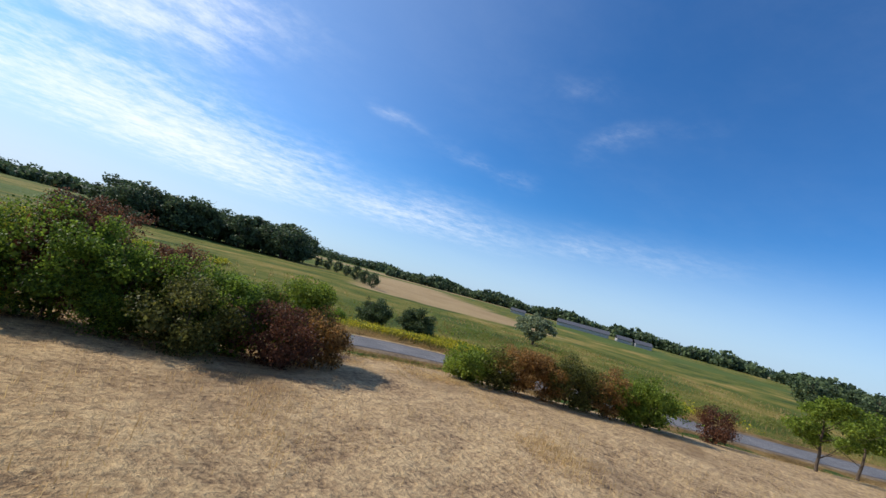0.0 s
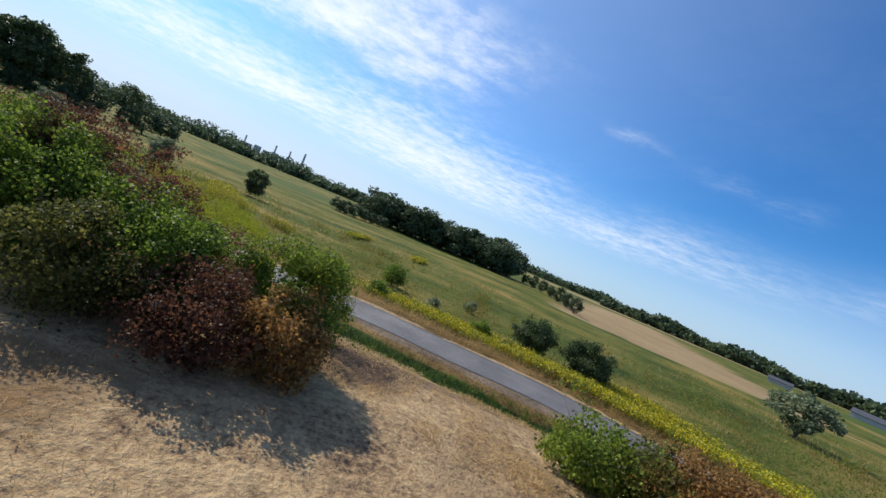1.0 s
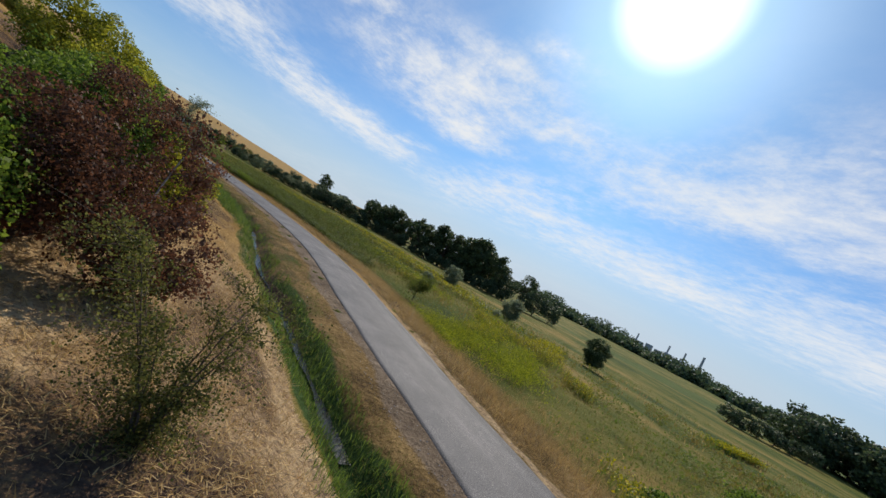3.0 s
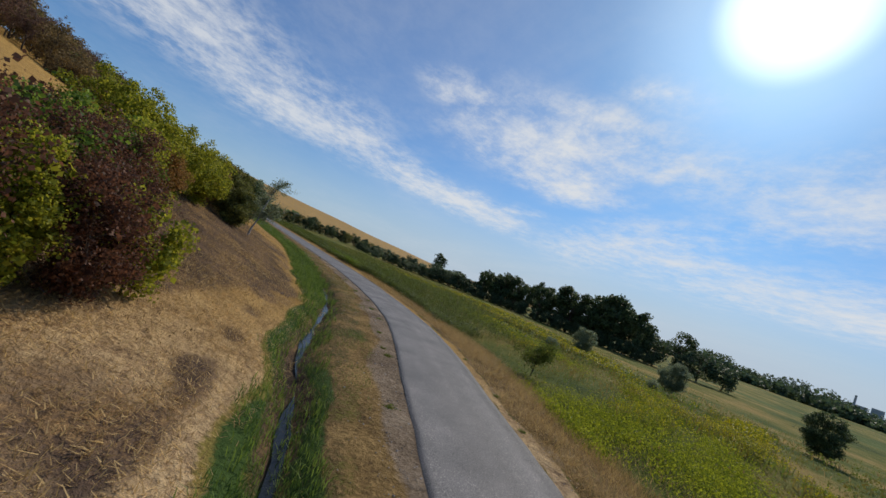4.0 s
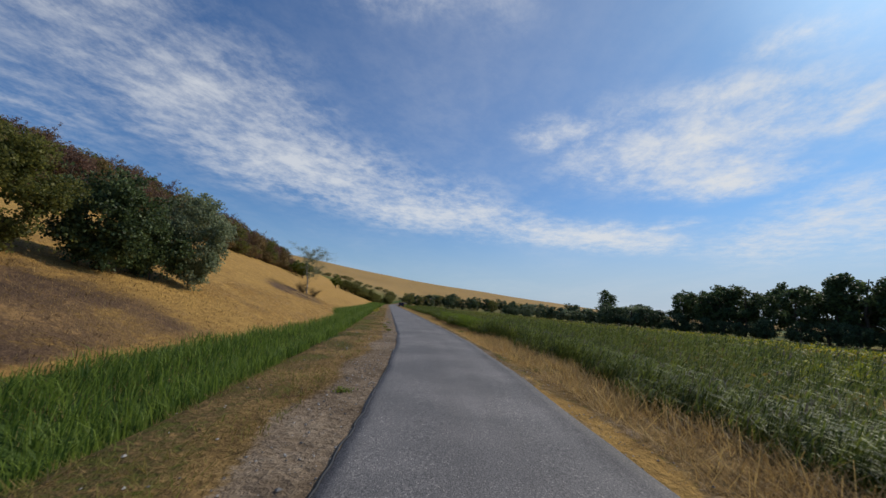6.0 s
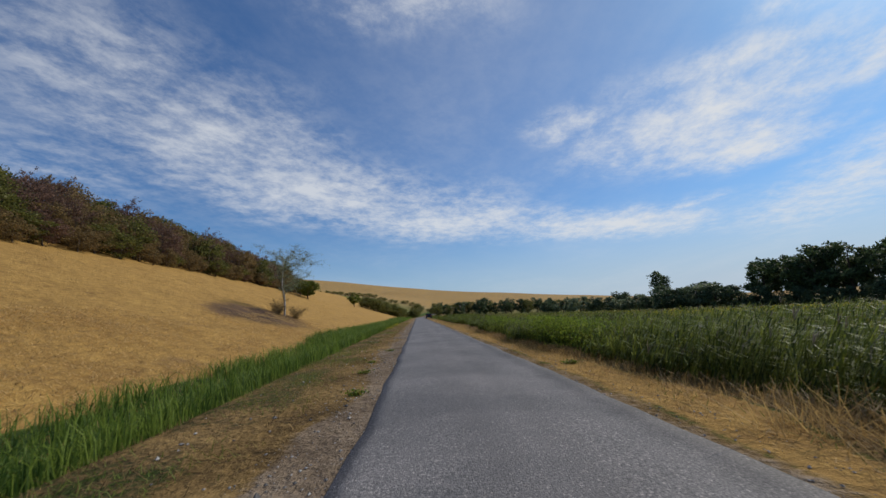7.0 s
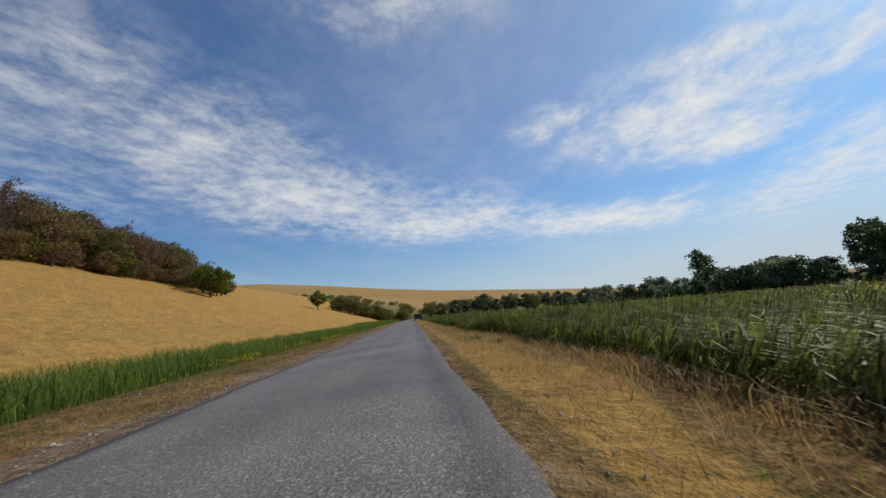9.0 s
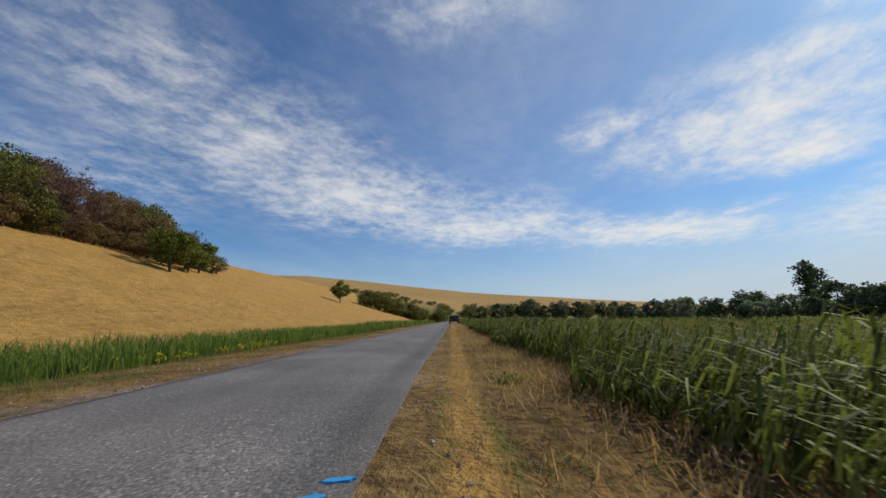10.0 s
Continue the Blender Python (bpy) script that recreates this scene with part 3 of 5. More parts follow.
    green = np.maximum(green, far_green * 0.8) * (1 - brown)
    scar = np.sin(x * 0.55 + 0.5 * y + 0.8) * np.sin(y * 0.37 - 0.3 * x + 0.6)
    burnt_dark = step01(0.25, 0.7, scar) * step01(0.9, 2.2, l - dc) * (1 - step01(18, 26, l)) * 0.45 * (1 - step01(36, 46, y))
    burnt_dark = np.maximum(burnt_dark, 1.0 * step01(0.9, 2.3, l - dc - wide + wig * 2 + 0.9 - 2.0 * (1 - step01(9, 17, y))) * step01(3, 9, y) * (1 - step01(30, 42, y)) * (1 - step01(16, 24, l)) * (0.62 + 0.38 * step01(-0.5, 0.4, np.sin(x * 0.9 + 0.4 * y) * np.sin(y * 0.7 - x * 0.5) + 0.4 * np.sin(y * 1.9 + x))))
    # a dark oval patch at the sapling, reaching to its south-west
    burnt_dark = np.maximum(burnt_dark, 1.15 * np.exp(-(((x + 16.9) / 2.4) ** 2 + ((y + 3.6) / 1.9) ** 2)))
    burnt_dark = np.maximum(burnt_dark, 0.95 * np.exp(-(((x + 12.0) / 3.4) ** 2 + ((y - 67) / 7.0) ** 2)))
    strip = l - dc + 0.5 * np.sin(y * 0.6) + wig
    burnt_dark = np.maximum(burnt_dark, 0.55 * step01(1.7, 2.3, strip) * (1 - step01(3.0, 4.4, strip)) * (1 - step01(2, 8, y)) * step01(-14, -8, y))
    litter = np.sin(x * 1.9 + 0.7 * y) * np.sin(y * 1.3 - 0.8 * x + 1) + 0.5 * np.sin(x * 0.8 - y * 0.5)
    burnt_dark = np.maximum(burnt_dark, (0.72 - 0.3 * step01(24, 34, y)) * step01(-0.7, 0.8, litter) * step01(0.2, 0.9, l - dc - wide) * (1 - step01(5, 9, l - dc)) * (step01(-6, 0, y) * (1 - step01(16, 22, y)) + step01(36, 44, y) * (1 - step01(66, 76, y))))
    burnt_dark = np.maximum(burnt_dark, 0.52 * step01(0, 0.4, l - dc - wide) * step01(8, 15, y) * (1 - step01(34, 42, y)) * (1 - step01(8, 14, l - dc)))
    burnt_dark = np.maximum(burnt_dark, 0.55 * step01(2.5, 3.0, l) * (l < dc))
    burnt_dark = np.maximum(burnt_dark, 1.2 * mud)
    dry = dry * (1 - mud)
    for nm, cols in (("cover", (straw, dirt, lush, dry)), ("cover_far", (green, brown, burnt_dark, 1 - step01(0, 16, y)))):
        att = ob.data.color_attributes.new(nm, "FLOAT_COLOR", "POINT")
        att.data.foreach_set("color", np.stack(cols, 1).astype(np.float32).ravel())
    return ob


build_ground()


def build_road():
    """Asphalt with a slight camber and uneven edges."""
    prof = np.array([-1.0, -0.985, -0.86, -0.5, 0, 0.5, 0.86, 0.985, 1.0])
    lift = np.array([-0.06, -0.006, 0.004, 0.025, 0.036, 0.025, 0.004, -0.006, -0.06])
    nrm = np.stack([-TANG[:, 1], TANG[:, 0]], 1)
    k = np.arange(len(LINE))
    wide = HALF - 0.12 * step01(6, -2, LINE[:, 1])
    wl = wide + 0.025 * np.sin(k * 0.9) + 0.015 * np.sin(k * 2.3 + 1)
    wr = wide + 0.025 * np.sin(k * 0.7 + 2) + 0.015 * np.sin(k * 2.9)
    zc = np.where(LINE[:, 1] > 236, height(LINE[:, 0], LINE[:, 1]) + 0.02, 0)
    v = []
    for p, h in zip(prof, lift):
        w = np.where(p > 0, wl, wr) * p
        q = LINE + nrm * w[:, None]
        v.append(np.stack([q[:, 0], q[:, 1], zc + h], 1))
    v = np.stack(v, 1)
    n, m = v.shape[:2]
    a = (np.arange(n - 1)[:, None] * m + np.arange(m - 1)).ravel()
    ob = link_mesh("road", v.reshape(-1, 3), np.stack([a, a + m, a + m + 1, a + 1], 1), M["asphalt"])
    att = ob.data.attributes.new("across", "FLOAT", "POINT")
    att.data.foreach_set("value", np.tile(prof / 2 + 0.5, n).astype(np.float32))
    tagged(ob, "narrow grey asphalt farm road with worn edges", "road", kind="structure")


build_road()

# ---------------------------------------------------------------- plants
RNG = np.random.default_rng(7)


def unit(n, rng):
    v = rng.normal(size=(n, 3))
    return v / np.linalg.norm(v, axis=1)[:, None]


def leaves(pos, out, size, rng, droop=0.0, slim=0.45):
    """Pointed four-cornered leaves at pos that face roughly outwards."""
    n = len(pos)
    nor = out * 0.7 + unit(n, rng)
    nor /= np.linalg.norm(nor, axis=1)[:, None]
    a = np.cross(nor, unit(n, rng))
    a[:, 2] -= droop
    a /= np.linalg.norm(a, axis=1)[:, None]
    b = np.cross(nor, a)
    s = (size * rng.uniform(0.6, 1.3, n))[:, None]
    fold = nor * s * 0.12
    v = np.stack([pos, pos + a * s * 0.5 + b * s * slim - fold, pos + a * s, pos + a * s * 0.5 - b * s * slim - fold], 1)
    return v.reshape(-1, 3), np.arange(4 * n).reshape(n, 4)


def crown_points(rng, clumps, per, spread, low=0.15):
    """Leaf places on the outer part of many small clumps."""
    pos, out = [], []
    for c, rad in clumps:
        d = unit(per, rng)
        d[:, 2] = np.where(d[:, 2] < -low * 3, -d[:, 2], d[:, 2])
        rr = rad * (1 - spread * rng.random(per) ** 2)
        pos.append(np.array(c) + d * rr[:, None] * (1, 1, 0.8))
        out.append(d)
    return np.concatenate(pos), np.concatenate(out)


def tube(points, radii, sides=6):
    points = np.asarray(points, float)
    v, f = [], []
    t = np.gradient(points, axis=0)
    for p, d, r in zip(points, t, radii):
        d = d / (np.linalg.norm(d) + 1e-9)
        a = np.cross(d, (0.31, 0.9, 0.11))
        a /= np.linalg.norm(a)
        b = np.cross(d, a)
        ang = np.arange(sides) * 2 * np.pi / sides
        v.append(p + r * (np.cos(ang)[:, None] * a + np.sin(ang)[:, None] * b))
    for k in range(len(points) - 1):
        for s in range(sides):
            f.append((k * sides + s, k * sides + (s + 1) % sides, (k + 1) * sides + (s + 1) % sides, (k + 1) * sides + s))
    return np.concatenate(v), np.array(f)


def joined(pieces):
    v, f, n = [], [], 0
    for a, b in pieces:
        v.append(a)
        f.append(b + n)
        n += len(a)
    return np.concatenate(v), np.concatenate(f)


def limbs(rng, h, reach, count, girth, lean=(0, 0), start=0.25, twig=0):
    """A tapered trunk with bent limbs, and twigs on these."""
    k = np.linspace(0, 1, 7)
    wob = np.cumsum(rng.normal(0, 0.03 * h, (7, 2)), 0) * 0.6
    wob -= wob[0]
    trunk = np.stack([wob[:, 0] + lean[0] * k * h, wob[:, 1] + lean[1] * k * h, k * h - 0.15], 1)
    stem = tube(trunk, girth * (1.05 - 0.85 * k), 7)
    out = []
    ends = []
    for _ in range(count):
        t = rng.uniform(start, 0.92)
        p0 = np.array([np.interp(t, k, trunk[:, j]) for j in range(3)])
        ang = rng.uniform(0, 2 * np.pi)
        d = np.array([np.cos(ang), np.sin(ang), rng.uniform(0.35, 1.0)])
        ln = reach * rng.uniform(0.6, 1.0) * (1.1 - 0.5 * t)
        s = np.linspace(0, 1, 5)[:, None]
        pts = p0 + d * ln * s + np.array([0, 0, 0.15 * ln]) * s**2 + rng.normal(0, 0.05 * ln, (5, 3)) * s
        out.append(tube(pts, girth * 0.42 * (1 - t * 0.5) * (1.05 - 0.9 * s[:, 0]), 5))
        ends.append(pts)
        for _ in range(twig):
            q = pts[rng.integers(1, 5)]
            dd = unit(1, rng)[0] * (1, 1, 0.6) + d * 0.5
            tw = q + dd * ln * rng.uniform(0.25, 0.5) * np.linspace(0, 1, 4)[:, None] - np.array([0, 0, 0.12 * ln]) * np.linspace(0, 1, 4)[:, None] ** 2
            out.append(tube(tw, girth * 0.1 * np.linspace(1, 0.25, 4), 3))
            ends.append(tw)
    return (stem, joined(out)), ends


PROTO = {}


def proto(kind, variant, make):
    if (kind, variant) not in PROTO:
        PROTO[kind, variant] = make(np.random.default_rng(abs(hash((len(kind), variant))) % 10000 + variant * 17 + sum(map(ord, kind))))
    return PROTO[kind, variant]


def mesh_only(name, vf, mat):
    ob = link_mesh(name, vf[0], vf[1], mat)
    me = ob.data
    bpy.data.objects.remove(ob)
    return me


def plant(name, meshes, x, y, size=1.0, tall=1.0, turn=0.0, sink=0.0, label="", category="bush", group="", z=None):
    """One plant: an empty at its foot with its parts. meshes: (part name, mesh)."""
    ob = new(name)
    ob.empty_display_size = 0.2
    ob.location = (x, y, (hgt(x, y) if z is None else z) - sink)
    ob.rotation_euler = (0, 0, turn)
    ob.scale = (size, size, size * tall)
    wood = None
    for nm, me in meshes:
        p = new(nm, me)
        p.parent = wood if nm in ("branchwork", "brushwood") else ob
        wood = wood or p
        if nm in ("leafage", "stalk"):
            tagged(p, kind="stuff")
    tagged(ob, label, category, group)
    return ob


def make_bush(rng, mat, r=1.0, h=1.9, size=0.08, dense=650, hollow=0.45, twigs=12, bare=0.0):
    """A bush of about 2 r across and h high, leafy to the ground."""
    (tv, tf), ends = limbs(rng, h * 0.8, r * 0.85, twigs, 0.02 + 0.008 * r, start=0.02, twig=3)
    clumps = []
    for k in range(int(18 + 9 * r * h)):
        d = unit(1, rng)[0]
        q = rng.uniform(hollow, 1.0) ** 0.7
        zz = (0.5 + 0.44 * d[2] * q) * h
        wide = 1.0 if d[2] > -0.2 else 0.92
        clumps.append((np.array([d[0] * r * q * 0.82 * wide, d[1] * r * q * 0.82 * wide, zz]), rng.uniform(0.26, 0.46) * min(1.0, 0.5 + 0.35 * r)))
    per = int(dense * r * h * 2.2 / len(clumps)) + 20
    pos, out = crown_points(rng, clumps, per, 0.75, 0.25)
    shoots = np.concatenate(ends)
    extra = shoots[rng.integers(0, len(shoots), int(len(pos) * 0.12))] + rng.normal(0, 0.07, (int(len(pos) * 0.12), 3))
    pos, out = np.concatenate([pos, extra]), np.concatenate([out, unit(len(extra), rng)])
    pos[:, 2] = np.maximum(pos[:, 2], 0.03)
    keep = rng.random(len(pos)) > bare
    fine = leaves(pos[keep], out[keep], size, rng)
    # broad leaves within, so that the bush is dense
    c = np.array([c for c, _ in clumps])[rng.integers(0, len(clumps), int(330 * r * h * (1 - 4 * bare)))]
    inner = c * (0.78, 0.78, 0.88) + rng.normal(0, 0.13, (len(c), 3)) * (1, 1, 0.8)
    inner[:, 2] = np.maximum(inner[:, 2], 0.05)
    core = leaves(inner, unit(len(inner), rng), 0.13, rng)
    return [("stem", mesh_only("stem", tv, M["bark"])), ("brushwood", mesh_only("brushwood", tf, M["bark"])), ("foliage", mesh_only("foliage", joined([fine, core]), mat))]


def make_tree(rng, mat, h=8.0, r=3.0, base=0.25, n_clump=30, per=110, size=0.35, girth=0.22, bark="bark", count=12, tight=0.5, droop=0.0, rad=(0.2, 0.34)):
    """A tree with its crown from base * h up."""
    (tv, tf), _ = limbs(rng, h * 0.85, r * 0.9, count, girth, start=base)
    clumps = []
    for k in range(n_clump):
        d = unit(1, rng)[0]
        q = rng.uniform(tight, 1.0) ** 0.6
        mid, half = h * (base + 1) / 2, h * (1 - base) / 2
        clumps.append((np.array([d[0] * r * q * 0.8, d[1] * r * q * 0.8, mid + d[2] * half * q * 0.85]), rng.uniform(*rad) * min(r, half)))
    pos, out = crown_points(rng, clumps, per, 0.7, 0.3)
    return [("trunk", mesh_only("trunk", tv, M[bark])), ("branchwork", mesh_only("branchwork", tf, M[bark])), ("crown", mesh_only("crown", leaves(pos, out, size, rng, droop), mat))]


def make_poplar(rng):
    (tv, tf), _ = limbs(rng, 15, 1.2, 14, 0.3, start=0.1)
    clumps = [(np.array([rng.normal(0, 0.55), rng.normal(0, 0.55), z]), 1.25 + 0.8 * math.sin(math.pi * (z / 16.5) ** 0.8)) for z in np.linspace(2.5, 16.2, 26)]
    pos, out = crown_points(rng, clumps, 90, 0.7)
    return [("trunk", mesh_only("trunk", tv, M["bark"])), ("branchwork", mesh_only("branchwork", tf, M["bark"])), ("crown", mesh_only("crown", leaves(pos, out, 0.5, rng), M["leaf_dark"]))]


def make_birch(rng, h=5.5, mat="leaf_pale", n=900, size=0.09, lean=(0.0, 0.0), spread=1.3, girth=0.075, twig=7, bark="bark_birch"):
    """A thin birch with hanging twigs and few leaves."""
    (tv, tf), ends = limbs(rng, h, spread, 16, girth, lean=lean, start=0.22, twig=twig)
    pts = np.concatenate(ends)
    pick = rng.integers(0, len(pts), n)
    pos = pts[pick] + rng.normal(0, 0.1, (n, 3))
    return [("trunk", mesh_only("trunk", tv, M[bark])), ("branchwork", mesh_only("branchwork", tf, M["bark"])), ("foliage", mesh_only("foliage", leaves(pos, unit(n, rng), size, rng, 0.6), M[mat]))]


def make_brush(rng, stems=9, h=2.2, n=15000, mat="leaf_olive", lean=(0.35, 0.25), leaf_size=0.032):
    """A sapling of many thin rods from one root, sparsely leaved."""
    wood, pts = [], []
    k = np.linspace(0, 1, 7)[:, None]
    for _ in range(stems):
        a, out = rng.uniform(0, 2 * np.pi), rng.uniform(0.35, 1.25)
        ln = h * rng.uniform(0.65, 1.05)
        rod = np.array([np.cos(a) * out + lean[0], np.sin(a) * out + lean[1], 0]) * k**1.4 + np.array([0, 0, ln]) * k + rng.normal(0, 0.03, (7, 3)) * k - (0, 0, 0.1)
        wood.append(tube(rod, 0.016 * (1.05 - 0.85 * k[:, 0]), 5))
        for _ in range(19):
            q = rod[rng.integers(1, 7)]
            d = unit(1, rng)[0] * (1, 1, 0.5) + np.array([np.cos(a), np.sin(a), 0.5]) * 0.5
            tw = q + d * rng.uniform(0.25, 0.6) * np.linspace(0, 1, 4)[:, None]
            wood.append(tube(tw, 0.005 * np.linspace(1, 0.3, 4), 3))
            pts.append(tw)
    pts = np.concatenate(pts)
    pos = pts[rng.integers(0, len(pts), n)] + rng.normal(0, 0.07, (n, 3))
    pos[:, 2] = np.maximum(pos[:, 2], 0.05)
    return [("trunk", mesh_only("trunk", wood[0], M["bark"])), ("branchwork", mesh_only("branchwork", joined(wood[1:]), M["bark"])), ("foliage", mesh_only("foliage", leaves(pos, unit(n, rng), leaf_size, rng, 0.3), M[mat]))]


BUSHES = {
    "green": ("leaf_green", dict(), "dense green leafy bush"),
    "olive": ("leaf_olive", dict(), "dusty olive green bush"),
    "yellow": ("leaf_yellow", dict(), "yellow-green leafy bush"),
    "red": ("leaf_red", dict(size=0.052, bare=0.1, twigs=26, dense=1300), "reddish brown half-withered bush"),
    "orange": ("leaf_orange", dict(size=0.055, bare=0.05, dense=1400), "bush with withered orange brown leaves"),
    "lime": ("leaf_lime", dict(size=0.07, dense=1100), "bright light green bush"),
    "sunlit": ("leaf_lime", dict(size=0.056, dense=2200), "yellow-green bush with fine dense leaves"),
    "dark": ("leaf_dark", dict(size=0.10), "round dark green bush"),
    "pale": ("leaf_pale", dict(size=0.09), "grey-green willow bush"),
}


def bush(kind, x, y, r, h, group, note):
    mat, kw, label = BUSHES[kind]
    if -14 < y < 6 and x < -14 and "size" not in kw:
        kw = dict(kw, size=0.056, dense=1250)
    meshes = make_bush(np.random.default_rng(int(abs(x * 131 + y * 37)) + 5), M[mat], r=r, h=h, **kw)
    return plant("bush", meshes, x, y, 1.0, 1.0, 0.0, 0.06, label + " " + note, "bush", group)


# ---- bushes between field and road, on the bank, in the meadow
for kind, x, y, r, h in [("green", -16.6, 9.8, 2.3, 3.2), ("green", -16.9, 6.6, 2.2, 3.1), ("green", -17.4, 3.9, 2.1, 3.0), ("olive", -19.9, 1.6, 1.4, 2.0), ("green", -18.4, 2.6, 1.6, 2.5), ("green", -19.5, 0.2, 1.1, 2.1), ("olive", -22.0, -9.1, 1.1, 1.8), ("orange", -23.4, -10.5, 1.1, 1.9), ("olive", -24.6, -11.8, 1.1, 1.9), ("lime", -25.9, -12.8, 1.1, 1.9),
                         ("red", -20.4, -0.4, 1.4, 1.8), ("green", -18.8, 1.0, 1.6, 2.6), ("orange", -20.3, -1.9, 1.1, 1.8), ("sunlit", -18.95, -1.6, 1.5, 2.7), ("red", -16.1, 0.7, 1.3, 2.1), ("red", -17.5, 1.8, 1.4, 3.0), ("red", -16.7, 3.7, 1.5, 3.6), ("yellow", -15.7, 4.8, 0.9, 2.9),
                         ("lime", -20.9, -8.6, 1.6, 1.5), ("orange", -22.6, -9.8, 1.3, 2.0), ("olive", -24.0, -11.1, 1.5, 2.1), ("orange", -25.2, -12.2, 1.1, 2.1),
                         ("lime", -26.5, -13.4, 1.5, 2.0), ("red", -28.4, -16.2, 1.0, 1.6)]:
    bush(kind, x, y, r, h, "bushes on the field edge", "on the straw field")
for kind, x, y, r, h in [("red", -16.2, 6.8, 1.6, 3.6), ("red", -15.9, 9.4, 1.6, 3.6), ("yellow", -16.6, 12.0, 1.9, 3.6), ("yellow", -17.2, 15.5, 2.4, 4.3), ("orange", -15.8, 17.6, 1.3, 2.2), ("yellow", -15.5, 19.6, 2.1, 3.6),
                         ("yellow", -14.6, 23.0, 2.1, 3.4), ("orange", -14.4, 26.2, 1.7, 3.0), ("olive", -13.4, 28.0, 1.8, 3.3), ("olive", -13.3, 31.0, 2.0, 3.7), ("olive", -12.9, 34.2, 2.0, 3.7), ("dark", -12.2, 37.3, 2.1, 3.8), ("pale", -10.9, 41.0, 1.8, 4.8), ("dark", -11.6, 39.4, 1.5, 2.8),
                         ("olive", -12.6, 25.8, 1.4, 2.5), ("olive", -12.4, 24.4, 0.9, 1.4), ("red", -14.9, 5.6, 1.25, 2.9), ("yellow", -14.3, 7.0, 0.95, 2.4), ("yellow", -12.6, 30.2, 1.1, 1.9)]:
    bush(kind, x, y, r, h, "bushes on the bank", "on the dry bank")
for kind, x, y, r, h in [("dark", -6.1, -20.2, 2.0, 3.1), ("dark", -3.2, -17.6, 2.0, 2.8), ("green", -5.0, -12.8, 0.85, 1.5), ("olive", -6.6, -14.0, 0.7, 1.1), ("green", 4.0, -8.2, 1.3, 1.9), ("green", -3.2, -6.1, 0.9, 1.3),
                         ("pale", 5.6, -16.0, 0.7, 1.1), ("pale", 1.3, -11.3, 0.6, 0.8), ("dark", 37.8, 9.7, 2.2, 4.4), ("pale", 31.0, 20.0, 2.0, 3.9), ("pale", 32.2, 33.0, 2.0, 3.9),
                         ("pale", 19.0, 26.0, 0.9, 1.3), ("pale", 24.5, 18.0, 0.8, 1.2)]:
    bush(kind, x, y, r, h, "bushes in the meadow", "in the meadow")

# ---- blades: grass, reeds, straw


def blades(x, y, z, h, w, lean, rng, bend=0.5, short=False, wind=None):
    """Narrow bent blades, two faces each, rooted at the places given."""
    n = len(x)
    ang = rng.uniform(0, 2 * np.pi, n) if wind is None else wind + rng.normal(0, 0.75, n)
    d = np.stack([np.cos(ang), np.sin(ang), 0 * ang], 1)
    face = ang + np.pi / 2 + rng.normal(0, 0.5, n)
    s = np.stack([np.cos(face), np.sin(face), 0 * ang], 1)
    root = np.stack([x, y, z], 1)
    h, w, lean = (np.broadcast_to(np.asarray(v, float), (n,)) for v in (h, w, lean))
    up = np.array([0, 0, 1.0])
    mid = root + up * (h * 0.6)[:, None] + d * (lean * h * 0.3)[:, None]
    tip = root + up * (h * (1 - 0.35 * lean * bend))[:, None] + d * (lean * h)[:, None]
    ws = (w / 2)[:, None] * s
    if short:
        v = np.stack([root - ws * 0.8, root + ws * 0.8, tip + ws * 0.3, tip - ws * 0.3], 1).reshape(-1, 3)
        return v, np.arange(4 * n).reshape(n, 4)
    v = np.stack([root - ws * 0.8, root + ws * 0.8, mid - ws, mid + ws, tip - ws * 0.12, tip + ws * 0.12], 1).reshape(-1, 3)
    k = np.arange(n)[:, None] * 6
    f = np.concatenate([k + (0, 1, 3, 2), k + (2, 3, 5, 4)])
    return v, f


def along_road(n, y0, y1, d0, d1, rng, bias=1.0):
    """n random places beside the road, from y0 to y1, d0 to d1 metres to its left (to its right where negative)."""
    sel = np.where((LINE[:, 1] >= y0) & (LINE[:, 1] <= y1))[0]
    i = rng.choice(sel[:-1], n)
    t = rng.random(n)[:, None]
    p = LINE[i] * (1 - t) + LINE[i + 1] * t
    d = d0 + (d1 - d0) * rng.random(n) ** bias
    nrm = np.stack([-TANG[i, 1], TANG[i, 0]], 1)
    q = p + nrm * d[:, None]
    return q[:, 0], q[:, 1], d


def clumpy(x, y, scale, cut, rng):
    """Keeps the places where a smooth random pattern is high, so that cover comes in tufts."""
    rnd = np.random.default_rng(int(scale * 1000) + 3).random((128, 128))
    v = np.zeros(len(x))
    for octave, share in ((0.45, 0.65), (1.1, 0.35)):
        u, w = np.asarray(x) * scale * octave, np.asarray(y) * scale * octave
        i, j = np.floor(u).astype(int), np.floor(w).astype(int)
        a, b = u - i, w - j
        a, b = a * a * (3 - 2 * a), b * b * (3 - 2 * b)
        q = rnd[i % 128, j % 128] * (1 - a) * (1 - b) + rnd[(i + 1) % 128, j % 128] * a * (1 - b) + rnd[i % 128, (j + 1) % 128] * (1 - a) * b + rnd[(i + 1) % 128, (j + 1) % 128] * a * b
        v += share * q
    v = (v - 0.5) * 3.2 + rng.normal(0, 0.3, len(x))
    return v > cut


def stuff(name, vf, mat, label, category):
    return tagged(link_mesh(name, vf[0], vf[1], M[mat], smooth=False), label, category, kind="stuff")


def build_grass():
    rng = np.random.default_rng(21)
    # lush grass in the ditch
    x, y, d = along_road(160000, -16, 120, 2.8, 8.4, rng)
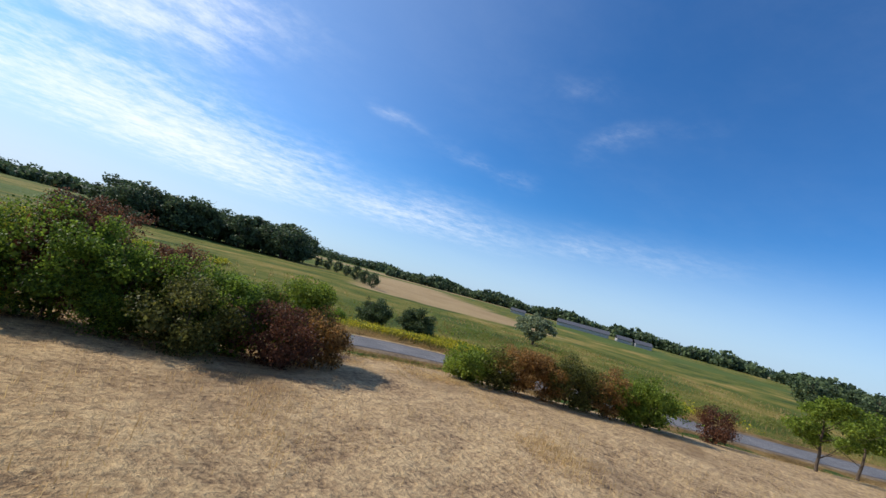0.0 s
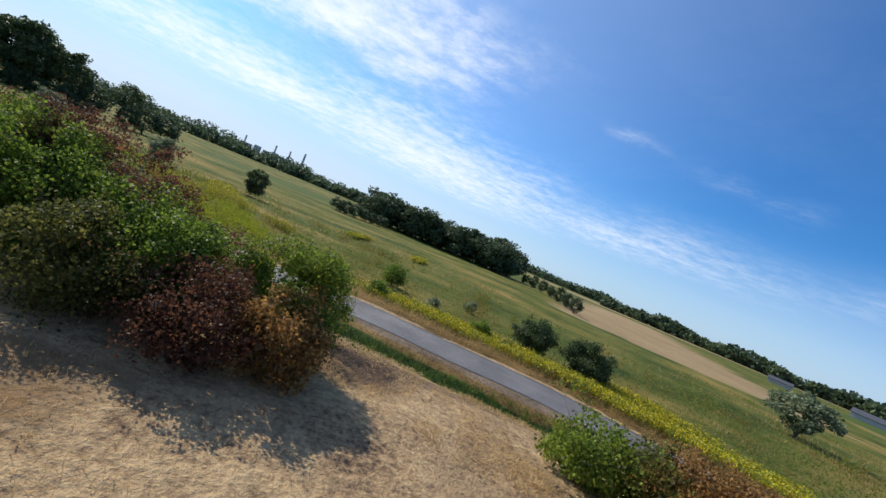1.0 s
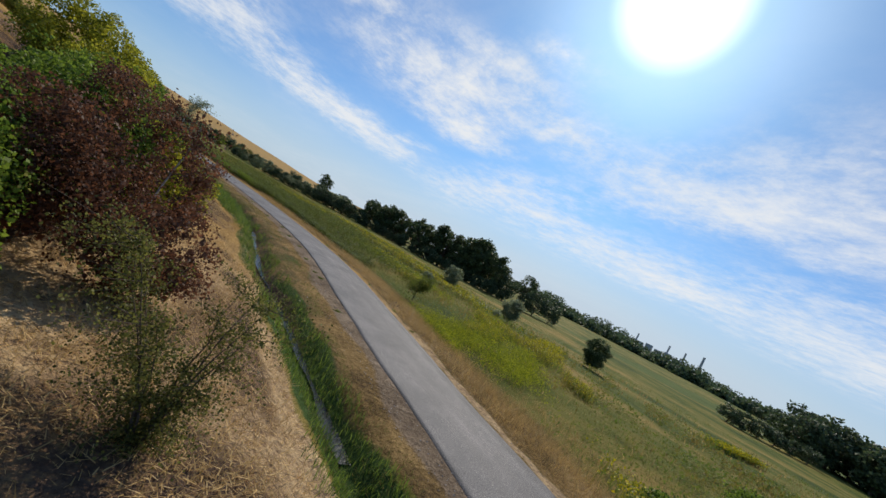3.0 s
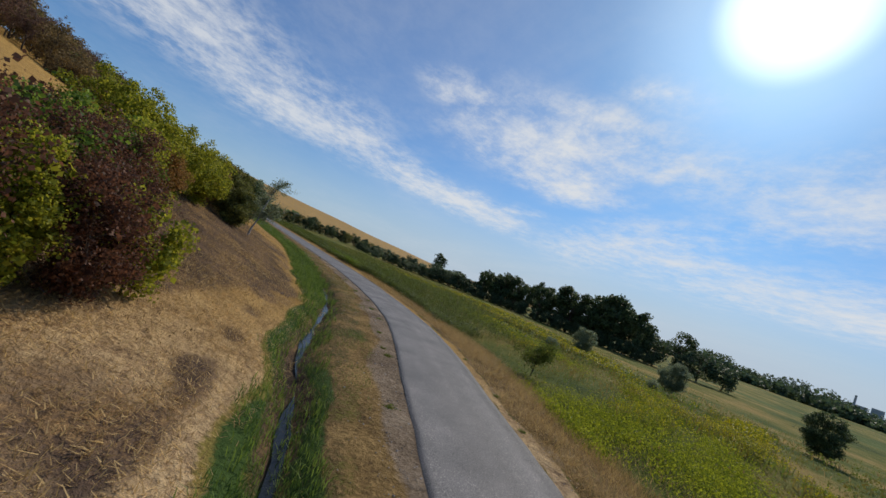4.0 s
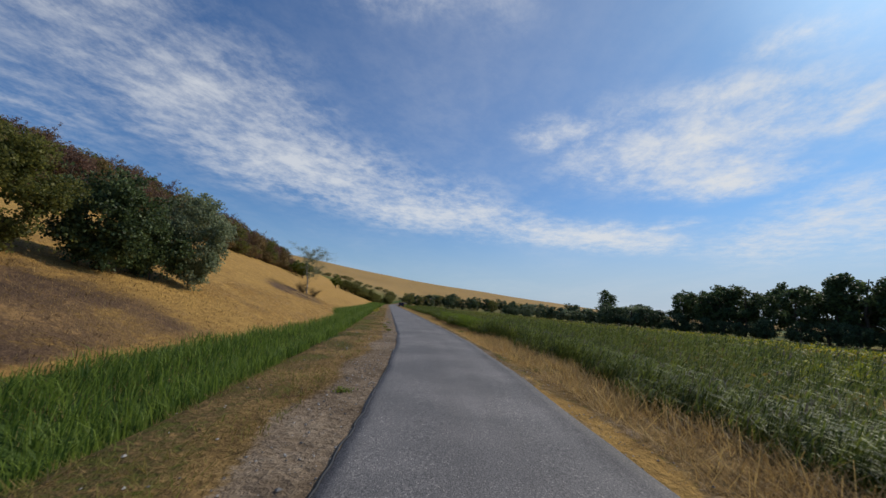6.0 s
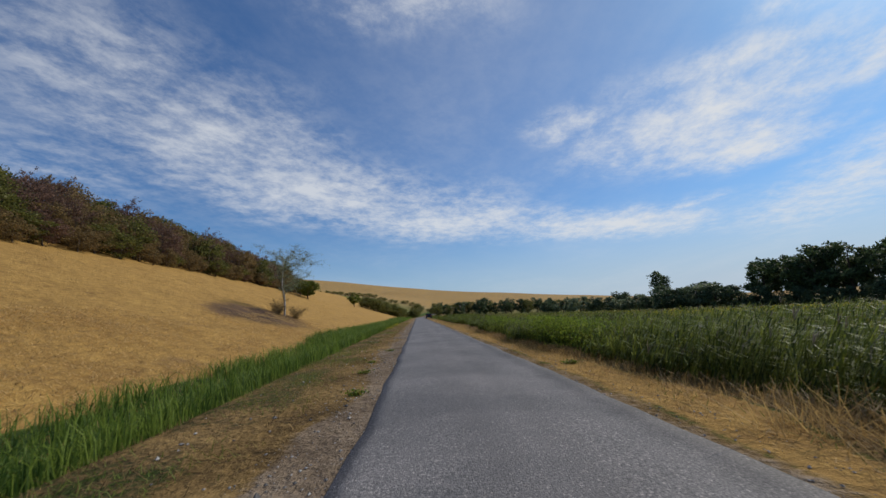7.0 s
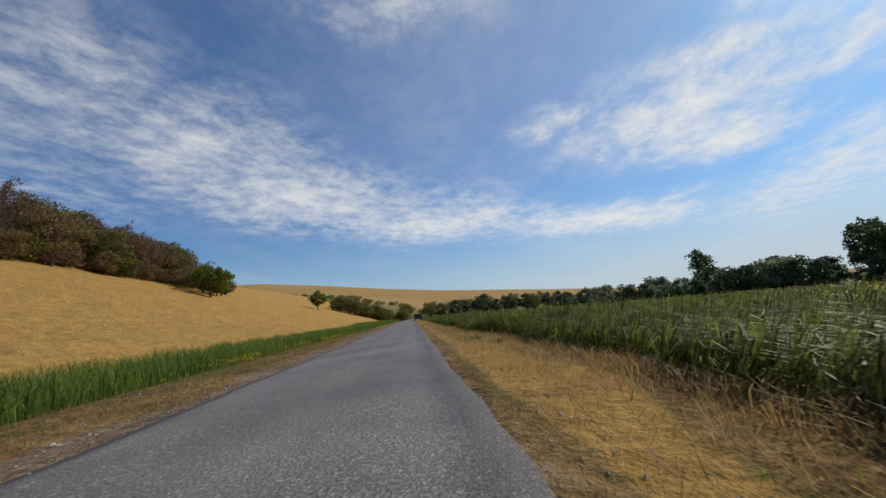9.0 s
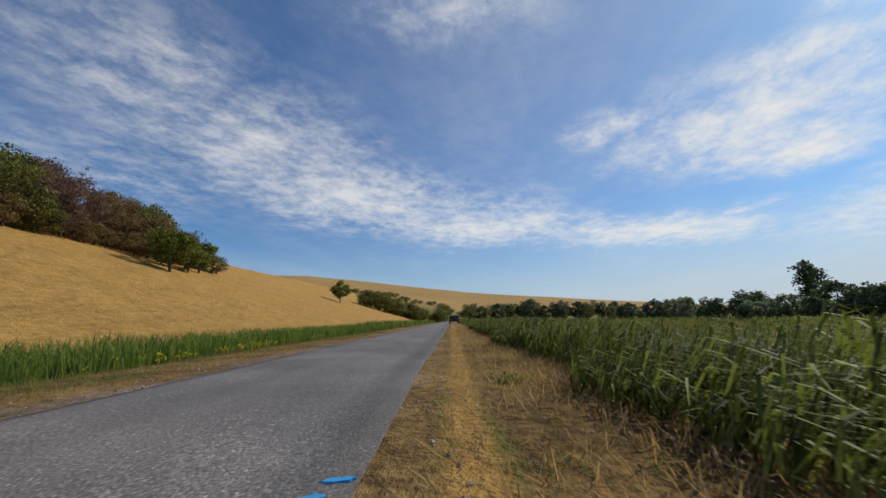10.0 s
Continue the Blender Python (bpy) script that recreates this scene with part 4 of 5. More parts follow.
    dc, run = bank_line(y), ditch_line(y)
    outer = lush_width(y) - 0.05 + 0.2 * np.sin(y * 1.7) + rng.normal(0, 0.12, len(y))
    tuft = rng.random(len(y)) < 0.35 + 0.4 * (np.sin(y * 1.1) * np.sin(y * 0.37 + 1) > 0.35)
    bare = (d < run + 0.1 + 0.1 * np.sin(y * 0.9)) & (y > 5) & (y < 24) & ~(tuft & (d < run - 0.1 - 0.1 * np.sin(y * 1.9)))
    bare |= (np.abs(d - run) < 0.05) & (y > -6) & (y <= 5)
    bare |= (np.abs(d - run) < 0.2) & (np.sin(y * 1.2) * np.sin(y * 0.31) > 0.1) & (y > 58) & (y < 76)
    k = (d - dc > -0.85 + 0.12 * np.sin(y * 2.3)) & (d - dc < outer) & ~bare
    x, y, d = x[k], y[k], (d[k] - dc[k]) * 0.7
    hh = np.interp(y, [-16, 8, 16, 24, 56, 70, 120], [0.22, 0.27, 0.34, 0.5, 0.6, 0.78, 0.8]) * rng.uniform(0.6, 1.25, len(x)) * (1 - 0.3 * np.minimum(np.abs(d), 1.2))
    stuff("ditch_grass", blades(x, y, height(x, y) - 0.03, hh, 0.010 + 0.009 * rng.random(len(x)), rng.uniform(0.1, 0.75, len(x)), rng), "ditch_grass", "tall fresh green grass filling the roadside ditch", "grass")
    x, y, d = along_road(9000, 120, 232, 3.9, 7.3, rng)
    stuff("ditch_grass", blades(x, y, height(x, y) - 0.03, rng.uniform(0.45, 0.95, len(x)), 0.07, rng.uniform(0.1, 0.5, len(x)), rng), "ditch_grass", "far green grass along the roadside ditch", "grass")
    # dry verge grass
    parts = []
    for n, a, b2, d0, d1, h0, h1, w in [(11000, -20, 115, 2.3, 4.2, 0.03, 0.11, 0.008), (60000, -20, 115, -1.9, -4.0, 0.03, 0.15, 0.008), (62000, -30, 42, -2.1, -6.4, 0.15, 0.5, 0.014), (9000, -40, 10, -5.5, -9.0, 0.2, 0.5, 0.018), (26000, 36, 120, -2.4, -4.3, 0.05, 0.22, 0.009), (9000, -16, 90, 5.2, 6.4, 0.05, 0.18, 0.012)]:
        x, y, d = along_road(n, a, b2, d0, d1, rng)
        k = clumpy(x, y, 2.6, -0.5, rng)
        x, y = x[k], y[k]
        parts.append(blades(x, y, height(x, y) - 0.02, rng.uniform(h0, h1, len(x)), w, rng.uniform(0.3, 1.6, len(x)), rng, 0.4, True))
    stuff("dry_grass", joined(parts), "dry_grass", "withered golden grass on the road verges", "grass")
    x, y, d = along_road(11000, 2, 46, 6.2, 15, rng)
    k = clumpy(x, y, 1.1, -0.1, rng)
    x, y = x[k], y[k]
    stuff("bank_grass", blades(x, y, height(x, y) - 0.02, rng.uniform(0.04, 0.15, len(x)), 0.014, rng.uniform(0.5, 1.8, len(x)), rng), "brown_grass", "dry brown grass on the scorched bank", "grass")
    # straw-coloured tufts: drifts over the bank and a band below the bushes
    parts = []
    for n, a, b2, d0, d1, wide, cut in [(16000, 4, 44, 6.5, 13, 0.45, 0.05), (12000, 6, 46, 11.5, 15.5, 0.7, -0.1)]:
        x, y, d = along_road(n, a, b2, d0, d1, rng)
        k = clumpy(x + 5, y - 2, wide, cut, rng)
        x, y = x[k], y[k]
        parts.append(blades(x, y, height(x, y) - 0.02, rng.uniform(0.05, 0.2, len(x)), 0.013, rng.uniform(0.4, 1.6, len(x)), rng, 0.4, True))
    stuff("straw_tuft", joined(parts), "dry_grass", "withered golden grass tufts on the bank", "grass")
    parts = []
    for n, a, b2, d0, d1 in [(36000, -16, 110, 2.4, 4.3), (12000, -16, 110, -2.4, -4.4)]:
        x, y, d = along_road(n, a, b2, d0, d1, rng)
        k = clumpy(x, y, 0.9, 0.0, rng)
        x, y = x[k], y[k]
        parts.append(blades(x, y, height(x, y) - 0.02, rng.uniform(0.03, 0.14, len(x)), 0.009, rng.uniform(0.4, 1.8, len(x)), rng, 0.4, True))
    stuff("brown_verge_grass", joined(parts), "brown_grass", "dead brown grass on the road verges", "grass")
    # green weeds among the dry verge
    parts = []
    for n, a, b2, d0, d1 in [(52000, -15, 110, 2.5, 4.3), (11000, -15, 110, -2.2, -3.8)]:
        x, y, d = along_road(n, a, b2, d0, d1, rng)
        k = clumpy(x, y, 1.3, 0.15, rng)
        x, y = x[k], y[k]
        parts.append(blades(x, y, height(x, y) - 0.02, rng.uniform(0.04, 0.13, len(x)), 0.014, rng.uniform(0.5, 1.6, len(x)), rng, 0.5, True))
    stuff("verge_weed", joined(parts), "meadow_weed", "small green weeds on the dry verges", "weed")


def reed_foot(y):
    """How far right of the road's middle the reeds begin."""
    return np.interp(y, [20, 41, 48, 55, 62, 70, 77, 80, 84, 112], [3.4, 3.5, 3.05, 2.8, 3.0, 3.45, 4.1, 4.0, 3.35, 3.3])


def build_reeds():
    """Reeds and tall weeds along the right side of the straight road."""
    rng = np.random.default_rng(33)
    parts, heads = [], []
    for n, a, b2, d0, d1, h0, h1, w in [(15000, 20, 112, 0.0, 1.4, 0.85, 1.35, 0.022), (14000, 20, 112, 1.2, 5.0, 0.9, 1.45, 0.024), (10000, 20, 125, 4.5, 12.0, 1.0, 1.6, 0.036), (7000, 112, 226, 0.2, 13.0, 0.8, 1.5, 0.07), (6500, 18, 140, 11.0, 31.0, 0.8, 1.4, 0.07)]:
        x, y, d = along_road(n, a, b2, d0, d1, rng)
        into = d + 0.25 * np.sin(y * 0.8) + 0.15 * np.sin(y * 2.1)
        foot = reed_foot(y)
        i = np.searchsorted(LINE[:, 1], y).clip(0, len(LINE) - 1)
        x = LINE[i, 0] + (foot + into) * TANG[i, 1]
        ramp = np.interp(y, [22, 34, 48, 62, 71, 77, 80, 85, 120, 200], [0.45, 0.72, 0.92, 0.85, 0.80, 0.98, 0.86, 0.58, 0.70, 0.9])
        tall = rng.uniform(h0, h1, n) * ramp * np.minimum(1.04, 0.36 + 0.68 * np.maximum(into + 0.1, 0) / np.interp(y, [44, 51, 74, 82], [0.6, 2.2, 2.2, 0.7]))
        z = height(x, y)
        parts.append(blades(x, y, z - 0.03, tall, w * 0.5, rng.uniform(0.05, 0.3, n), rng, wind=-0.7))
        for _ in range(5 if w < 0.03 else 3):
            at = rng.uniform(0.02, 0.9, n) * tall
            parts.append(blades(x + rng.normal(0, 0.03, n), y + rng.normal(0, 0.03, n), z + at, rng.uniform(0.2, 0.42, n) * (0.5 + 0.5 * ramp), w * 0.9, rng.uniform(0.6, 1.7, n), rng, 1.2, wind=-0.7))
        k = rng.random(n) < 0.03
        for _ in range(5):
            heads.append(blades(x[k], y[k], z[k] + tall[k] * 0.93, rng.uniform(0.10, 0.26, k.sum()), w * 0.45, rng.uniform(0.3, 1.2, k.sum()), rng, wind=-0.7))
    x, y, d = along_road(34000, 24, 118, -0.75, 0.45, rng)
    x = x + reed_foot(y)
    k = clumpy(x, y, 1.1, -0.35, rng)
    x, y = x[k], y[k]
    stuff("withered_reed", blades(x, y, height(x, y) - 0.03, rng.uniform(0.06, 0.32, len(x)) * (1 - 0.3 * step01(80, 84, y)), 0.011, rng.uniform(0.3, 1.5, len(x)), rng), "dead_reed", "withered brown grass at the foot of the reeds", "grass")
    x, y, d = along_road(3600, 46, 62, -3.0, -6.5, rng)
    k = clumpy(x, y, 0.45, 0.2, rng)
    x, y = np.repeat(x[k], 22), np.repeat(y[k], 22)
    x, y = x + rng.normal(0, 0.16, len(x)), y + rng.normal(0, 0.16, len(x))
    pos = np.stack([x, y, height(x, y) + rng.uniform(0.15, 1.0, len(x))], 1)
    stuff("tall_weed", leaves(pos, unit(len(pos), rng), 0.075, rng, 0.3, 0.22), "leaf_lime", "yellow-green leafy weeds among the reeds", "weed")
    # a few tall reeds with plumes that bend in the wind
    x, y = rng.uniform(4.6, 6.2, 26), rng.uniform(75.8, 79.5, 26)
    z, tall = height(x, y), rng.uniform(1.2, 1.62, 26)
    parts.append(blades(x, y, z - 0.03, tall, 0.012, np.full(26, 0.2), rng, wind=-0.2))
    for _ in range(4):
        parts.append(blades(x, y, z + tall * rng.uniform(0.4, 0.85, 26), rng.uniform(0.2, 0.4, 26), 0.022, rng.uniform(0.8, 1.8, 26), rng, 1.2, wind=-0.5))
    for _ in range(16):
        heads.append(blades(x + 0.17 * tall, y - 0.03, z + tall * rng.uniform(0.84, 0.93, 26), rng.uniform(0.06, 0.15, 26), 0.008, rng.uniform(0.8, 2.2, 26), rng, wind=-0.2))
    stuff("reed", joined(parts), "reed", "dense tall green reeds beside the road", "reeds")
    stuff("reed_head", joined(heads), "reed_head", "pale feathery seed heads of the reeds", "reeds")


def build_straw():
    """Stubble and loose straw on the field, near the path."""
    rng = np.random.default_rng(44)
    parts = []
    for n, a, b2, d0, d1, ln in [(45000, -30, 30, 4.9, 17, 0.11), (40000, -30, 20, 14, 34, 0.15), (36000, 28, 105, 4.9, 11, 0.10), (16000, 28, 130, 10, 26, 0.16)]:
        x, y, d = along_road(n, a, b2, d0, d1, rng)
        k = clumpy(x, y, 1.4, -0.35, rng)
        x, y = x[k], y[k]
        m = len(x)
        flat = rng.random(m) < 0.6
        lean = np.where(flat, rng.uniform(1.2, 2.4, m), rng.uniform(0.0, 0.4, m))
        parts.append(blades(x, y, height(x, y) - 0.01, ln * rng.uniform(0.5, 1.3, m) * np.where(flat, 0.5, 0.9), ln * 0.09, lean, rng, 0.2, True))
    for n, a, b2, d0, d1 in [(34000, -12, 17, 4.6, 10.5), (26000, 40, 75, 6.6, 12.5)]:
        x, y, d = along_road(n, a, b2, d0, d1, rng)
        k = clumpy(x, y, 1.7, 0.0, rng)
        x, y = x[k], y[k]
        m = len(x)
        parts.append(blades(x, y, height(x, y) + rng.uniform(0, 0.07, m), rng.uniform(0.03, 0.08, m), rng.uniform(0.012, 0.028, m), rng.uniform(1.4, 3.0, m), rng, 0.05, True))
    x, y, d = along_road(14000, -10, 112, -1.9, -3.4, rng)
    m = len(x)
    parts.append(blades(x, y, height(x, y) + rng.uniform(0, 0.02, m), rng.uniform(0.008, 0.03, m), rng.uniform(0.004, 0.009, m), rng.uniform(3, 6, m), rng, 0.05, True))
    x, y, d = along_road(150, -7, 14, 5.2, 10.0, rng)
    x2, y2, d = along_road(150, 42, 72, 6.6, 12.0, rng)
    x, y = np.repeat(np.r_[x, x2], 90), np.repeat(np.r_[y, y2], 90)
    u = rng.normal(0, 0.26, (2, len(x)))
    lift = 0.16 * np.exp(-(u**2).sum(0) / 0.12) * rng.random(len(x))
    x, y = x + u[0] * 1.4, y + u[1]
    parts.append(blades(x, y, height(x, y) + lift, rng.uniform(0.02, 0.065, len(x)), rng.uniform(0.011, 0.024, len(x)), rng.uniform(1.2, 2.6, len(x)), rng, 0.1, True))
    stuff("straw", joined(parts), "straw", "pale stubble and loose straw on the harvested field", "straw")


WEED_DRIFTS = [(3.6, 7.4, 3.4, 3.2, 0.2, 620), (10.0, 9.6, 6.0, 1.6, 0.4, 380), (4.0, 3.5, 4.0, 2.2, 0.4, 420), (17, 14, 6, 1.6, 0.5, 500), (14, 26, 1.8, 9, 0.0, 600), (-0.7, 6.1, 3.0, 1.6, 0.5, 300), (8.8, 5.2, 5.0, 1.6, 0.5, 350), (16.3, 30.7, 2.0, 10, -0.2, 600)]


def build_meadow():
    """Weeds and goldenrod in the meadow on the right."""
    rng = np.random.default_rng(55)
    n = 80000
    x, y, d = along_road(n, -70, 140, -5.0, -75, rng, 2.1)
    k = clumpy(x, y, 0.5, -0.1, rng)
    x, y, d = x[k], y[k], d[k]
    far = np.interp(-d, [5, 75], [0.6, 2.4])
    stuff("meadow_grass", blades(x, y, height(x, y) - 0.03, rng.uniform(0.18, 0.5, len(x)), 0.04 * far, rng.uniform(0.3, 1.1, len(x)), rng, 0.5, True), "meadow_weed", "rough green meadow grass and weeds", "grass")
    x, y, d = along_road(16000, -70, 140, -4.5, -60, rng, 1.5)
    k = clumpy(x + 9, y + 4, 0.35, 0.1, rng)
    x, y, d = x[k], y[k], d[k]
    stuff("dry_meadow_grass", blades(x, y, height(x, y) - 0.03, rng.uniform(0.25, 0.55, len(x)), 0.045 * np.interp(-d, [5, 60], [0.6, 2.2]), rng.uniform(0.2, 0.8, len(x)), rng), "dry_grass", "dry golden grass in the meadow", "grass")
    x, y, d = along_road(5200, -40, 130, -6.0, -38, rng, 1.4)
    k = clumpy(x - 3, y + 7, 0.28, 0.0, rng)
    x, y, d = (np.repeat(v[k], 14) for v in (x, y, d))
    x, y = x + rng.normal(0, 0.28, len(x)), y + rng.normal(0, 0.28, len(x))
    pos = np.stack([x, y, height(x, y) + rng.uniform(0.1, 0.85, len(x))], 1)
    stuff("leafy_weed", leaves(pos, unit(len(pos), rng), np.interp(-d, [6, 38], [0.13, 0.3]), rng, 0.2, 0.25), "meadow_weed", "tall green leafy weeds in the meadow", "weed")
    # bright yellow-green weeds in drifts beside the dry verge
    px, py = [], []
    for cx, cy, lx, ly, turn, m in WEED_DRIFTS:
        u, v = rng.normal(0, 0.5, m) * lx, rng.normal(0, 0.5, m) * ly
        px.append(cx + u * math.cos(turn) - v * math.sin(turn))
        py.append(cy + u * math.sin(turn) + v * math.cos(turn))
    x, y = np.concatenate(px), np.concatenate(py)
    _, d = road_coords(x, y)
    x, y = np.repeat(x[d < -4.3], 16), np.repeat(y[d < -4.3], 16)
    x, y = x + rng.normal(0, 0.15, len(x)), y + rng.normal(0, 0.15, len(x))
    pos = np.stack([x, y, height(x, y) + rng.uniform(0.03, 1.0, len(x)) ** 0.7 * 0.62], 1)
    stuff("lime_weed", leaves(pos, unit(len(pos), rng), 0.095, rng, 0.5, 0.25), "leaf_weed", "bright yellow-green leafy weeds in the meadow", "weed")
    # goldenrod: a strip by the road and drifts farther out
    px, py = [], []
    for cx, cy, lx, ly, turn, m in [(-5.0, -10.2, 4.6, 1.5, 1.05, 2400), (-7.0, -14.4, 4.5, 1.9, 0.95, 2900), (-10.2, -18.6, 6.0, 2.5, 0.85, 5000), (-8.2, -22.8, 3.5, 1.6, 0.9, 800), (-15.3, -24.5, 5.0, 2.4, 0.8, 2000), (-21.8, -31, 5.5, 2.2, 0.8, 1400), (38, -18, 4.0, 1.0, -0.35, 300), (37, -7, 4.5, 0.9, -0.5, 300), (25, 10.5, 3.4, 1.2, 0.6, 300), (17, 7, 3.5, 1.2, 0.4, 300),
                                    (16, 11, 3, 1.2, 0.9, 200), (27, 38, 2.0, 15, -0.12, 2300), (38, 44, 2.2, 12, -0.1, 1500), (17, 8.5, 4.5, 1.3, 0.5, 420), (8, 9, 2.4, 1.4, 0.4, 170), (28, 11.5, 3.5, 1.0, 0.2, 260), (14.5, 12.8, 6.5, 0.7, 0.78, 420), (12, 22, 1.6, 3, -0.1, 110), (16, 30, 1.8, 4, 0.2, 150), (12, 2, 2.2, 1.2, 0.5, 240), (42, 70, 4, 13, 0.35, 800), (30, 80, 4, 9, 0.2, 500)]:
        u, v = rng.normal(0, 0.5, m) * lx, rng.normal(0, 0.5, m) * ly
        px.append(cx + u * math.cos(turn) - v * math.sin(turn))
        py.append(cy + u * math.sin(turn) + v * math.cos(turn))
    x, y = np.concatenate(px), np.concatenate(py)
    _, d = road_coords(x, y)
    x, y = x[d < -2.6], y[d < -2.6]
    far = np.interp(np.hypot(x + 15, y + 5), [10, 70], [1.0, 2.2])
    z = height(x, y)
    hh = rng.uniform(0.45, 0.9, len(x))
    parts = []
    for _ in range(8):
        parts.append(leaves(np.stack([x + rng.normal(0, 0.14, len(x)), y + rng.normal(0, 0.14, len(x)), z + hh * rng.uniform(0.55, 1.0, len(x))], 1), np.tile((0, 0, 1.0), (len(x), 1)), 0.095 * far * np.where((x > 3) & (x < 20) & (y > -3) & (y < 32), 0.58, 1.0), rng))
    stuff("goldenrod", joined(parts), "goldenrod", "patches of yellow flowering goldenrod in the meadow", "flowers")
    stuff("goldenrod_stem", blades(x, y, z - 0.03, hh, 0.05 * far, rng.uniform(0.05, 0.3, len(x)), rng), "meadow_weed", "green stems under the yellow goldenrod", "flowers")


build_grass()
build_reeds()
build_straw()
build_meadow()

# ---- trees
KINDS = {
    "oak": (lambda rng: make_tree(rng, M["leaf_dark"], h=14.5, r=5.0, base=0.1, n_clump=44, per=115, size=0.48, girth=0.34, tight=0.45, rad=(0.16, 0.30)), 14.5, "tall dark oak with a broad ragged crown"),
    "pine": (lambda rng: make_tree(rng, M["leaf_dark"], h=13, r=3.6, base=0.45, n_clump=17, per=110, size=0.42, girth=0.24, tight=0.6, rad=(0.26, 0.42)), 13.0, "tall dark pine with gaps in its crown"),
    "round": (lambda rng: make_tree(rng, M["leaf_far"], h=9, r=4.2, base=0.0, n_clump=40, per=66, size=0.5, girth=0.22), 9.0, "rounded dark green tree"),
    "autumn": (lambda rng: make_tree(rng, M["leaf_autumn"], h=6.5, r=3.0, base=0.0, n_clump=44, per=64, size=0.21, girth=0.12, tight=0.3), 6.5, "dry brown and olive tree of the hillside wood"),
    "rusty": (lambda rng: make_tree(rng, M["leaf_rust"], h=6.5, r=2.8, base=0.02, n_clump=40, per=62, size=0.2, girth=0.12, tight=0.3), 6.5, "withered red brown tree of the hillside wood"),
    "olive": (lambda rng: make_tree(rng, M["leaf_olive"], h=6.0, r=3.0, base=0.0, n_clump=44, per=60, size=0.23, girth=0.12, tight=0.4), 6.0, "olive green tree of the hillside wood"),
    "withered": (lambda rng: make_birch(rng, 5.6, "leaf_rust", 2600, 0.12, (0.0, 0.0), 2.3, 0.09, 9, "bark"), 6.2, "half-bare grey brown tree of the hillside wood"),
    "field": (lambda rng: make_tree(rng, M["leaf_field"], h=4.2, r=2.2, base=0.16, n_clump=26, per=130, size=0.2, girth=0.12, tight=0.4), 4.2, "small green tree on the straw slope"),
    "light": (lambda rng: make_tree(rng, M["leaf_lime"], h=3.4, r=1.5, base=0.25, n_clump=24, per=270, size=0.09, girth=0.07, tight=0.4), 3.4, "light green young tree beside the road"),
    "willow": (lambda rng: make_tree(rng, M["leaf_pale"], h=5.5, r=3.3, base=0.1, n_clump=34, per=110, size=0.3, girth=0.2, tight=0.4), 5.5, "wide grey-green willow"),
}


def tree(kind, x, y, h, group, note="", variant=0, wide=1.0):
    make, full, label = KINDS[kind]
    meshes = proto(kind, variant, make)
    s = h / full * wide
    low = any(w in group for w in ("scrub", "hedge", "undergrowth"))
    name = "shrub" if low else kind + "_tree" if kind in ("oak", "pine", "willow") else "tree"
    return plant(name, meshes, x, y, s, 1 / wide, (x * 2.3 + y * 1.1) % 6.28, 0.1, (label.replace("tree", "shrub") if low else label) + note, "shrub" if low else "tree", group)


TR = random.Random(11)
for k in range(24):
    row, t = k // 12, (k % 12 + TR.uniform(-0.25, 0.25)) / 11
    x, y = 85 + 17 * t + 7 * row + TR.uniform(-1, 1), 130 - 60 * t + 5 * row + TR.uniform(-1, 1)
    tree("pine" if k in (4, 6, 17) else "oak", x, y, TR.uniform(11.5, 17.5) * (0.83 + 0.24 * min(1, max(0, t) / 0.7)) - 2.0 * (t > 0.93), "oaks behind the meadow", "", k % 3, TR.uniform(0.95, 1.25))
for k in range(30):
    t = (k + TR.uniform(-0.4, 0.4)) / 29
    tree("round", 80 + 19 * t + TR.uniform(-1, 1), 130 - 66 * t, TR.uniform(2.8, 5.6), "undergrowth before the oaks", " in front of the oaks", k % 3, 1.25)
for k, (x, y, h) in enumerate([(103, 65, 8.5), (106, 60, 12.5), (108, 55, 8.5), (111, 50, 7), (104, 58, 6)]):
    tree("pine" if h > 12 else "round", x, y, h, "trees behind the meadow", " at the meadow's edge", k % 3, 1.15)
for k in range(36):
    row, t = k % 2, (k // 2 + TR.uniform(-0.3, 0.3)) / 17
    tree("round" if k % 3 else "willow", 52 + 30 * t + 6 * row + TR.uniform(-1.5, 1.5), 205 - 66 * t + 6 * row, 3.7 + 2.4 * t + TR.uniform(-1.7, 1.9) + row, "thicket behind the meadow", " in a long thicket", k % 3, 1.3)
for k, (x, y) in enumerate([(88.5, 181), (92.5, 183)]):
    plant("poplar_tree", proto("poplar", k, make_poplar), x, y, 1.1, 0.74 - 0.07 * k, k * 2.0, 0.1, "tall narrow dark poplar above the thicket", "tree", "poplars")
tree("willow", 49, 165, 5.5, "willows", " at the end of the thicket", 0)
tree("willow", 3.2, -58, 5.6, "willows", " in the meadow", 1, 1.15)
# wood to the east of the meadow
for k in range(51):
    a, q = radians(97 + 20.5 * (k % 17) / 16 + TR.uniform(-0.6, 0.6)), 188 + 16 * (k // 17) + TR.uniform(-6, 6)
    tree("round", -30 + math.sin(a) * q, 5 + math.cos(a) * q, TR.uniform(10.3, 16.8), "wood across the meadow", " in the dense wood", k % 3, 1.28)
for k in range(6):
    a, q = radians(93.0 + 1.2 * k), 150 + 3 * k
    tree("round", -30 + math.sin(a) * q, 5 + math.cos(a) * q, TR.uniform(3.5, 5.5), "scrub before the wood", " in front of the wood", k % 3, 1.4)
for k in range(7):
    a, q = radians(118.6 + 1.3 * k), 185 - 11 * k
